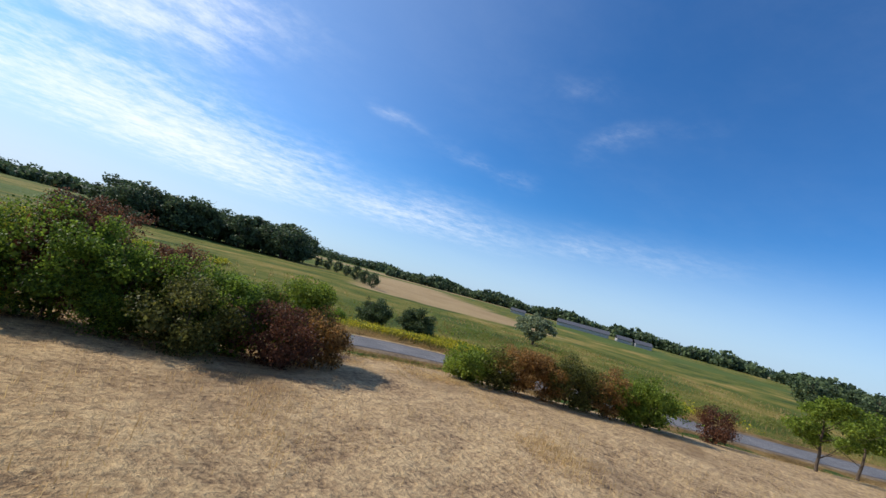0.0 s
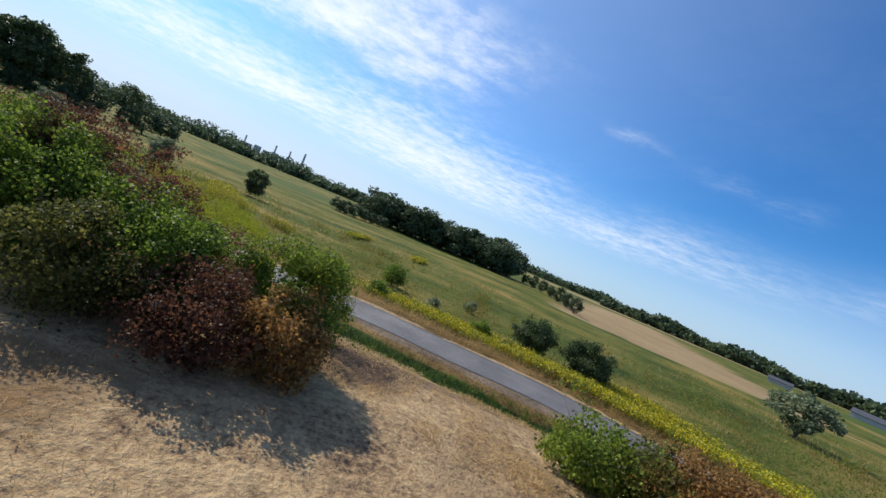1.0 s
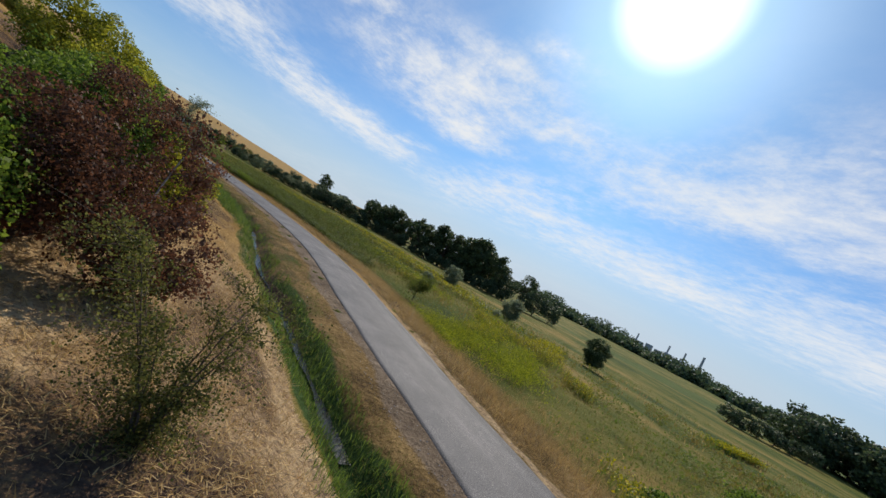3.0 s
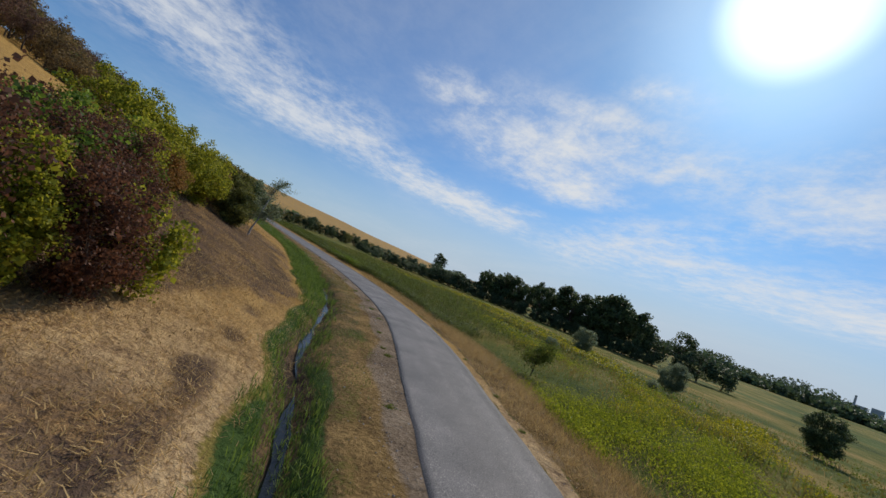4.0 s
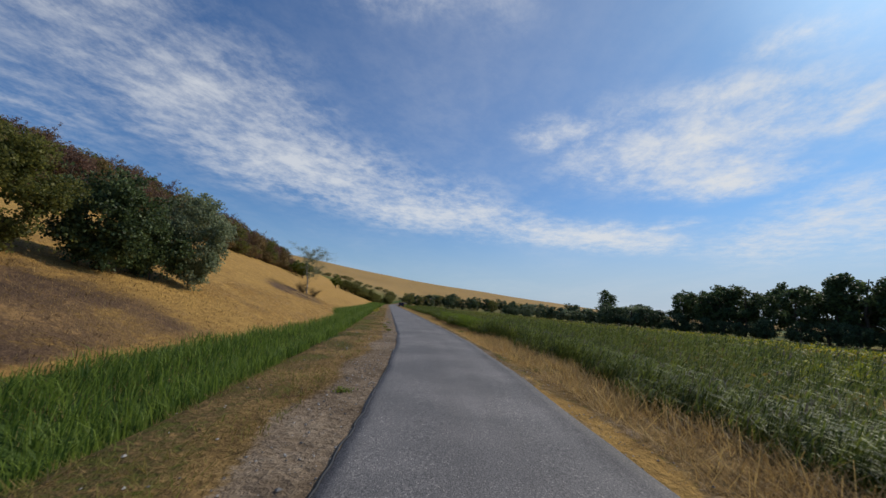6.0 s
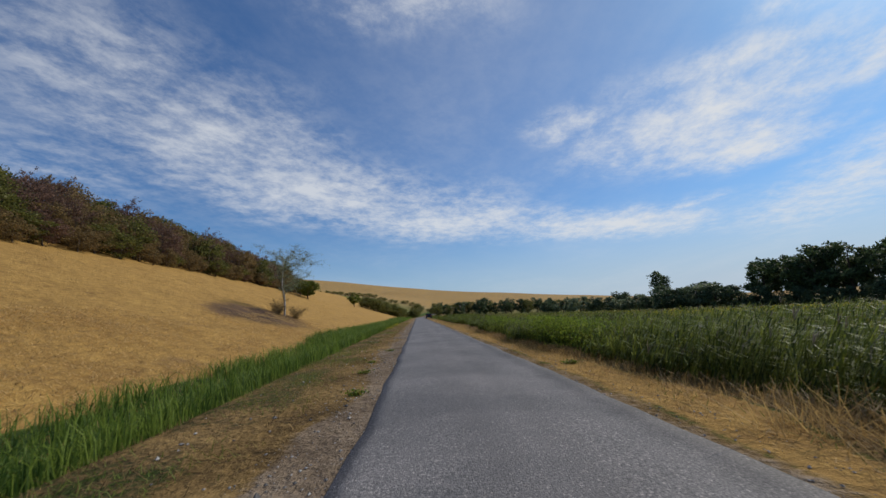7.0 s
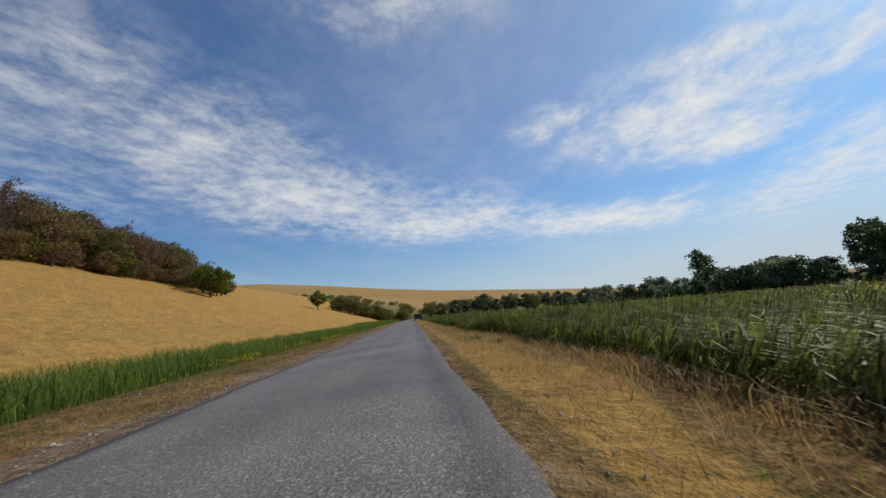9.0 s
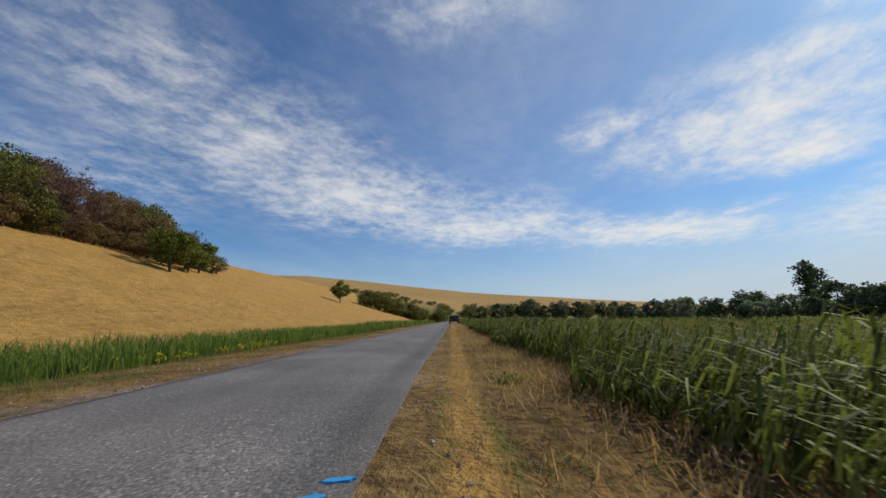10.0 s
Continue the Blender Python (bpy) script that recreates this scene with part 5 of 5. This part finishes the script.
    tree("round", -22.3 + math.sin(a) * q, -5.7 + math.cos(a) * q, TR.uniform(4.4, 5.6), "row of small trees", " in a field row", k % 3, 0.95)
for k in range(9):
    a, q = radians(181 + 1.6 * k), 130 + 8 * (k % 3)
    tree("round", -30 + math.sin(a) * q, 5 + math.cos(a) * q, TR.uniform(6, 8.5), "trees beyond the road", " beyond the road", k % 3, 1.1)
for x, y, h in [(-31.6, -19.3, 3.5), (-33.0, -22.3, 3.4), (-35.2, -25.6, 3.4), (-37.6, -28.0, 3.2)]:
    tree("light", x, y, h, "young trees by the road", "", int(h * 10) % 2)
tree("field", -21.4, 114.7, 4.2, "trees on the slope", "", 0)
tree("field", -23.6, 117.5, 3.6, "trees on the slope", "", 1)
for x, y, h in [(-23.3, 121.4, 3.6), (-22.6, 118.8, 2.6)]:
    tree("field", x, y, h, "trees on the slope", "", int(h * 10) % 2, 1.1)
tree("field", -20.0, 161, 4.6, "trees on the slope", "", 1)
for k in range(26):
    t = k / 25
    tree("olive", -18 + 14 * t + TR.uniform(-1.5, 1.5), 184 + 40 * t + TR.uniform(-3, 3), TR.uniform(3.6, 5.6), "scrub by the far road", " beside the far road", k % 2, 1.45)
for k in range(25):
    x = -2 + k * 3.4 + TR.uniform(-1, 1)
    if abs(x - 4) > 3.5:
        tree("round" if k % 3 else "olive", x, 248 + 5 * math.sin(k * 1.7) + 0.6 * k, TR.uniform(6, 9), "trees at the foot of the hill", " below the hill", k % 2, 1.1)
for k in range(22):
    tree("olive", -62 + k * 3.4 + TR.uniform(-0.8, 0.8), 296 + 6 * math.sin(k * 0.9), TR.uniform(2.0, 3.2), "hedge on the hill", " in a low hedge", k % 2, 1.9)
# wood on the hillside
for k in range(150):
    row = k // 30
    y = 46 + (k % 30) * 2.8 + TR.uniform(-1.2, 1.2)
    x = -27.5 - 2.2 * math.sin((y - 46) / 25) - row * 3.4 + TR.uniform(-1.3, 1.3)
    tree(("autumn", "rusty", "autumn", "withered", "olive")[(k * 7 + row * 3) % 5], x, y, (TR.uniform(4.3, 6.0) + 0.3 * row) * (0.84 + 0.14 * min(1, max(0, (y - 66) / 25))), "hillside wood", "", k % 3)
for k in range(100):
    y = 44 + (k % 50) * 1.72 + TR.uniform(-0.8, 0.8)
    x = -25.9 - 2.2 * math.sin((y - 46) / 25) - 1.9 * (k // 50) + TR.uniform(-0.6, 0.6)
    tree(("autumn", "olive", "autumn", "rusty", "autumn")[k * 7 % 5], x, y, TR.uniform(1.7, 2.8) + 0.7 * (k // 50), "scrub before the hillside wood", " at its edge", k % 3, 1.5)

# ---- single thin trees
plant("birch_tree", make_birch(np.random.default_rng(3), 5.4, "leaf_pale", 13000, 0.05, (0.02, 0.0), 2.8, 0.08, 20), -11.9, 71.6, 1, 1, 0, 0.1, "thin birch with sparse leaves on dry ground", "tree")
for k, (x, y, sz) in enumerate([(-12.7, 72.3, 0.75), (-11.1, 71.9, 0.65), (-12.2, 70.9, 0.5)]):
    plant("shrub", make_brush(np.random.default_rng(40 + k), 10, 1.5, 5000, "leaf_autumn", (0.0, 0.0), 0.05), x, y, sz, 1, k, 0.05, "low sparse brown shrub at the foot of the birch", "shrub", "shrubs round the birch")
plant("birch_tree", make_birch(np.random.default_rng(5), 4.4, "leaf_pale", 3200, 0.08, (0.16, 0.1), 1.4, 0.065, 9), -11.3, 25.9, 1, 1, 0, 0.1, "leaning white birch on the bank", "tree")
plant("birch_tree", make_birch(np.random.default_rng(6), 3.4, "leaf_red", 1600, 0.07, (0.1, -0.1), 1.2, 0.035, 9), -15.9, 3.0, 1, 1, 0, 0.1, "white-stemmed birch among the red bushes", "tree")
plant("sapling", make_brush(np.random.default_rng(8)), -16.35, -2.8, 1, 1, 0, 0.1, "sparse many-stemmed sapling on dark ground", "tree")
plant("birch_tree", make_birch(np.random.default_rng(9), 2.0, "leaf_field", 4600, 0.075, (0.0, 0.0), 1.3, 0.045, 10, "bark"), 4.9, 13.8, 1, 1, 0, 0.1, "low spreading tree on the dry verge", "tree")

# ---- distance


def far_woods():
    """The band of forest along the horizon."""
    rng = np.random.default_rng(66)
    pos, out = [], []
    for a0, a1, dist, tall, n in [(58, 100, 700, 15, 170), (84, 150, 950, 18, 300), (130, 200, 620, 16, 300), (60, 90, 1400, 40, 140), (75, 190, 1500, 28, 260), (195, 215, 420, 13, 70)]:
        a = np.radians(rng.uniform(a0, a1, n))
        q = dist * rng.uniform(0.95, 1.08, n)
        x, y = -25 + np.sin(a) * q, np.cos(a) * q
        z = height(x, y)
        h = tall * rng.uniform(0.55, 1.0, n) * (1 + 0.25 * np.sin(a * 40))
        for k in range(n):
            m = 100
            d = unit(m, rng)
            w = dist * 0.012
            pos.append(np.array([x[k], y[k], z[k] + h[k] * 0.45]) + d * (w, w, h[k] * 0.55))
            out.append(d)
    pos, out = np.concatenate(pos), np.concatenate(out)
    v, f = leaves(pos, out, 5.0, rng)
    stuff("far_wood", (v, f), "leaf_far", "distant dark forest along the horizon", "forest")


far_woods()


def box(bm, x0, y0, z0, x1, y1, z1):
    m = Matrix.LocRotScale(((x0 + x1) / 2, (y0 + y1) / 2, (z0 + z1) / 2), None, (x1 - x0, y1 - y0, z1 - z0))
    return bmesh.ops.create_cube(bm, size=1.0, matrix=m)["verts"]


def part(name, bm, mat, parent, label=""):
    me = bpy.data.meshes.new(name)
    bm.to_mesh(me)
    bm.free()
    me.materials.append(mat)
    ob = new(name, me)
    ob.parent = parent
    if label:
        tagged(ob, label)
    return ob


def barn(x, y, length, depth, eave, ridge, turn):
    top = new("barn")
    top.location, top.rotation_euler = (x, y, hgt(x, y) - 0.1), (0, 0, turn)
    bm = bmesh.new()
    box(bm, -length / 2, -depth / 2, 0, length / 2, depth / 2, eave)
    part("wall", bm, M["wall_pale"], top)
    bm = bmesh.new()
    a, b2 = length / 2 + 0.6, depth / 2 + 0.6
    pts = [(-a, -b2, eave), (a, -b2, eave), (a, 0, ridge), (-a, 0, ridge), (-a, b2, eave), (a, b2, eave)]
    vs = [bm.verts.new(p) for p in pts] + [bm.verts.new((p[0], p[1], p[2] + 0.25)) for p in pts]
    for q in [(0, 1, 2, 3), (3, 2, 5, 4), (6, 9, 8, 7), (9, 10, 11, 8), (0, 6, 7, 1), (4, 5, 11, 10), (0, 3, 9, 6), (3, 4, 10, 9), (1, 7, 8, 2), (2, 8, 11, 5)]:
        bm.faces.new([vs[i] for i in q])
    part("roof", bm, M["roof_grey"], top)
    n = max(2, int(length / 9))
    for k in range(n):
        bm = bmesh.new()
        cx = -length / 2 + (k + 0.5) * length / n
        box(bm, cx - 1.6, -depth / 2 - 0.08, 0.9, cx + 1.6, -depth / 2 + 0.05, eave - 0.6)
        part("window", bm, M["glass_dark"], top)
    tagged(top, "long low farm barn with a grey roof", "barn", "barns")


for x, y, ln, dp, ev, rg, tn in [(166.7, -322, 13, 9, 2.6, 4.6, 0.5), (116.5, -352, 44, 16, 3.0, 5.8, 0.39), (85.4, -368, 12, 10, 2.8, 5.4, 0.5), (71.3, -373, 13, 11, 2.8, 5.6, 0.5)]:
    barn(x, y, ln, dp, ev, rg, tn)


def chimney(x, y, h, r):
    top = new("chimney_stack")
    top.location = (x, y, hgt(x, y) - 1)
    k = np.linspace(0, 1, 8)
    v, f = tube(np.stack([0 * k, 0 * k, k * h], 1), r * (1.25 - 0.45 * k), 14)
    link_mesh("shaft", v, f, M["concrete"], top)
    v, f = tube(np.array([(0, 0, h - 0.5), (0, 0, h + 1.5), (0, 0, h + 2.0)]), [r * 0.9, r * 0.9, r * 0.7], 14)
    link_mesh("rim", v, f, M["roof_grey"], top)
    tagged(top, "tall slender concrete power station chimney", "chimney", "power station chimneys")


for az, h, r in [(80.6, 78, 4), (82.4, 80, 4), (84.2, 96, 5), (77.0, 66, 3.5)]:
    a = radians(az)
    chimney(-25 + math.sin(a) * 1900, math.cos(a) * 1900, h, r)
top = new("power_station")
ax = radians(79.8)
top.location, top.rotation_euler = (-25 + math.sin(ax) * 1900, math.cos(ax) * 1900, -5), (0, 0, -ax)
for k in range(5):
    bm = bmesh.new()
    box(bm, -90 + k * 36, -20, 0, -62 + k * 36, 20, 44 + 6 * (k % 2))
    part("boiler_house", bm, M["concrete"], top)
tagged(top, "distant pale boiler houses of a power station", "building")

# ---- the car at the far end of the road


def far_car(x, y, turn):
    top = new("car")
    top.location, top.rotation_euler = (x, y, -0.02), (0, 0, turn)
    bm = bmesh.new()
    side = [(-2.1, 0.35), (2.1, 0.35), (2.15, 0.8), (1.2, 0.95), (0.6, 1.42), (-1.4, 1.45), (-2.05, 0.95)]
    a = [bm.verts.new((-0.85, p, z)) for p, z in side]
    b2 = [bm.verts.new((0.85, p, z)) for p, z in side]
    bm.faces.new(a), bm.faces.new(b2[::-1])
    for k in range(len(side)):
        bm.faces.new((a[k], b2[k], b2[(k + 1) % len(side)], a[(k + 1) % len(side)]))
    bmesh.ops.recalc_face_normals(bm, faces=bm.faces)
    bmesh.ops.bevel(bm, geom=bm.edges[:], offset=0.07, segments=2, affect="EDGES")
    part("body", bm, M["car_paint"], top)
    bm = bmesh.new()
    vs = [bm.verts.new(p) for p in [(-0.68, -1.97, 1.0), (0.68, -1.97, 1.0), (0.6, -1.52, 1.4), (-0.6, -1.52, 1.4)]]
    bm.faces.new(vs)
    bmesh.ops.solidify(bm, geom=bm.faces[:], thickness=0.04)
    part("rear_window", bm, M["glass_dark"], top)
    for sx in (-1, 1):
        bm = bmesh.new()
        box(bm, sx * 0.6 - 0.16, -2.16, 0.72, sx * 0.6 + 0.16, -2.06, 0.9)
        part("tail_light", bm, M["lamp_red"], top, "red tail light")
        for p in (-1.3, 1.3):
            v, f = tube(np.array([(sx * 0.62, p, 0.33), (sx * 0.66, p, 0.33), (sx * 0.86, p, 0.33), (sx * 0.88, p, 0.33)]), [0.05, 0.33, 0.33, 0.05], 16)
            wheel = link_mesh("wheel", v, f, M["rubber"], top)
            v, f = tube(np.array([(sx * 0.84, p, 0.33), (sx * 0.89, p, 0.33), (sx * 0.895, p, 0.33)]), [0.2, 0.2, 0.03], 12)
            link_mesh("rim", v, f, M["roof_grey"], wheel)
    tagged(top, "dark car standing far off on the road", "car")


far_car(2.35, 157, 0.0)

# ---- paint marks, gravel and clods


def paint_mark(x, y, ln, wd, turn, label):
    rng = np.random.default_rng(int(y * 10))
    bm = bmesh.new()
    n = 18
    ring = []
    for k in range(n):
        a = 2 * math.pi * k / n
        q = 1 + rng.uniform(-0.28, 0.2)
        ring.append(bm.verts.new((math.cos(a) * ln / 2 * q, math.sin(a) * wd / 2 * q, 0)))
    bm.faces.new(ring)
    low = [bm.verts.new((v.co.x, v.co.y, -0.02)) for v in ring]
    for k in range(n):
        bm.faces.new((ring[k], low[k], low[(k + 1) % n], ring[(k + 1) % n]))
    me = bpy.data.meshes.new("paint_mark")
    bm.to_mesh(me)
    bm.free()
    me.materials.append(M["paint_blue"])
    ob = new("paint_mark", me)
    ob.location, ob.rotation_euler = (x, y, 0.006), (0, 0, turn)
    tagged(ob, label, "paint", "blue paint marks")


paint_mark(1.535, 83.93, 0.15, 0.045, 0.2, "short blue paint stroke sprayed on the asphalt")
paint_mark(1.47, 83.76, 0.11, 0.05, 0.5, "smaller blue paint stroke sprayed on the asphalt")


def stream():
    """The shallow water in the ditch."""
    sel = np.where((LINE[:, 1] > -4) & (LINE[:, 1] < 26))[0]
    nrm = np.stack([-TANG[sel, 1], TANG[sel, 0]], 1)
    c = ditch_line(LINE[sel, 1])
    v = []
    for w in (-0.16, 0.16):
        q = LINE[sel] + nrm * (c + w * (0.8 + 0.75 * np.sin(np.arange(len(sel)) * 1.3) * np.sin(np.arange(len(sel)) * 0.43 + 0.6)))[:, None]
        v.append(np.stack([q[:, 0], q[:, 1], np.full(len(sel), -0.43)], 1))
    v = np.stack(v, 1).reshape(-1, 3)
    k = np.arange(len(sel) - 1)[:, None] * 2
    ob = link_mesh("water", v, k + (0, 2, 3, 1), M["water"])
    tagged(ob, "shallow dark water standing in the ditch", "water", kind="structure")


stream()


# ---- the tarred seam, gravel and small weeds beside the asphalt


def tar_seam(y0, y1, d0, label):
    """A dark uneven seam along the asphalt."""
    sel = np.where((LINE[:, 1] > y0) & (LINE[:, 1] < y1))[0]
    fine = np.linspace(sel[0], sel[-1], len(sel) * 6)
    p = np.stack([np.interp(fine, np.arange(len(LINE)), LINE[:, k]) for k in (0, 1)], 1)
    t = np.gradient(p, axis=0)
    t /= np.linalg.norm(t, axis=1)[:, None]
    nrm = np.stack([-t[:, 1], t[:, 0]], 1)
    rng = np.random.default_rng(int(y0 * 7 + 100))
    wob = np.convolve(rng.normal(0, 0.035, len(fine)), np.ones(5) / 5, "same")
    half = 0.005 + 0.008 * rng.random(len(fine))
    v = []
    for sgn, z in ((-1, -0.01), (-0.8, 0.008), (0.8, 0.008), (1, -0.01)):
        q = p + nrm * (d0 + wob + sgn * half)[:, None]
        v.append(np.stack([q[:, 0], q[:, 1], np.full(len(q), z)], 1))
    v = np.stack(v, 1).reshape(-1, 3)
    a = (np.arange(len(fine) - 1)[:, None] * 4 + np.arange(3)).ravel()
    ob = link_mesh("tar_seam", v, np.stack([a, a + 4, a + 5, a + 1], 1), M["tar"])
    tagged(ob, label, "road seam", kind="structure")


tar_seam(5, 34, 1.56, "dark tarred seam along the edge of the asphalt")


def build_gravel():
    rng = np.random.default_rng(77)
    px, py, pr = [], [], []
    for n, a, b2, d0, d1, r0, r1 in [(5200, -10, 100, 1.5, 2.4, 0.006, 0.022), (3600, -10, 100, -1.5, -2.2, 0.006, 0.020), (500, 0, 90, 1.7, 4.0, 0.015, 0.04)]:
        x, y, d = along_road(n, a, b2, d0, d1, rng)
        px.append(x), py.append(y), pr.append(r0 + (r1 - r0) * rng.random(n) ** 3)
    x, y, r = (np.concatenate(v) for v in (px, py, pr))
    corner = np.array([(1, 0, 0), (0, 1, 0), (-1, 0, 0), (0, -1, 0), (0, 0, 0.7), (0, 0, -0.5)], float)
    tri = np.array([(0, 1, 4), (1, 2, 4), (2, 3, 4), (3, 0, 4), (1, 0, 5), (2, 1, 5), (3, 2, 5), (0, 3, 5)])
    base = np.stack([x, y, height(x, y) + 0.004 + r * 0.3], 1)
    v = base[:, None] + corner * (r[:, None, None] * rng.uniform(0.6, 1.3, (len(x), 6, 1)))
    f = np.arange(len(x))[:, None, None] * 6 + tri
    stuff("gravel", (v.reshape(-1, 3), f.reshape(-1, 3)), "gravel", "loose grey gravel along the edges of the asphalt", "gravel")


build_gravel()


def make_weed(rng, size):
    """A low rosette of narrow leaves."""
    n = 60
    v, f = blades(rng.normal(0, 0.05, n), rng.normal(0, 0.05, n), np.full(n, -0.01), rng.uniform(0.5, 1.0, n) * size, 0.022, rng.uniform(0.5, 1.6, n), rng)
    pos = np.stack([rng.normal(0, 0.10, 90), rng.normal(0, 0.10, 90), rng.uniform(0.01, size * 0.7, 90)], 1)
    return [("stalk", mesh_only("stalk", (v, f), M["meadow_weed"])), ("leafage", mesh_only("leafage", leaves(pos, unit(90, rng), 0.03, rng), M["leaf_green"]))]


for k, (along, off, size) in enumerate([(4.6, 2.05, 0.9), (8.4, 1.95, 1.0), (9.2, 2.1, 0.8), (11.5, 2.2, 0.9), (14.8, 2.0, 1.0), (17.6, 2.15, 1.1), (20.6, 1.9, 0.9), (23.5, 2.3, 1.2), (29.0, 2.1, 1.0), (44.5, 2.0, 1.2), (47.2, 2.2, 1.1), (49.0, 2.3, 0.9), (52.4, 2.0, 1.0),
                                        (5.2, -1.85, 0.8), (8.0, -1.95, 0.9), (11.8, -1.9, 0.8), (20.5, -1.9, 0.9), (46.0, -2.3, 1.2), (60.3, -2.6, 1.1), (77.9, -2.75, 1.4), (79.3, -2.5, 1.0), (76.6, -3.0, 1.3), (86.0, -2.6, 1.1)]):
    i = int(np.argmin(np.abs(LINE[:, 1] - along)))
    x, y = LINE[i, 0] - TANG[i, 1] * off, LINE[i, 1] + TANG[i, 0] * off
    plant("weed", proto("weed", k % 4, lambda rng: make_weed(rng, 0.09)), x, y, size, 1.0, k * 1.7, 0.0, "low green weed on the gravel shoulder", "weed", "weeds on the shoulder")


def yellow_flowers():
    """Small yellow flowers between verge and ditch."""
    rng = np.random.default_rng(88)
    x, y, d = along_road(900, 74, 100, 3.5, 4.3, rng)
    k = clumpy(x, y, 1.6, 0.45, rng)
    x, y = x[k], y[k]
    z, h = height(x, y), rng.uniform(0.10, 0.24, k.sum())
    stuff("flower_stalk", blades(x, y, z - 0.01, h, 0.008, rng.uniform(0, 0.2, len(x)), rng), "meadow_weed", "thin green stalks of yellow verge flowers", "flowers")
    top = np.stack([x, y, z + h], 1)
    pos = np.repeat(top, 7, 0) + rng.normal(0, 0.015, (7 * len(top), 3))
    stuff("yellow_flower", leaves(pos, np.tile((0, 0, 1.0), (len(pos), 1)), 0.035, rng), "goldenrod", "small yellow flowers on the verge", "flowers")


yellow_flowers()
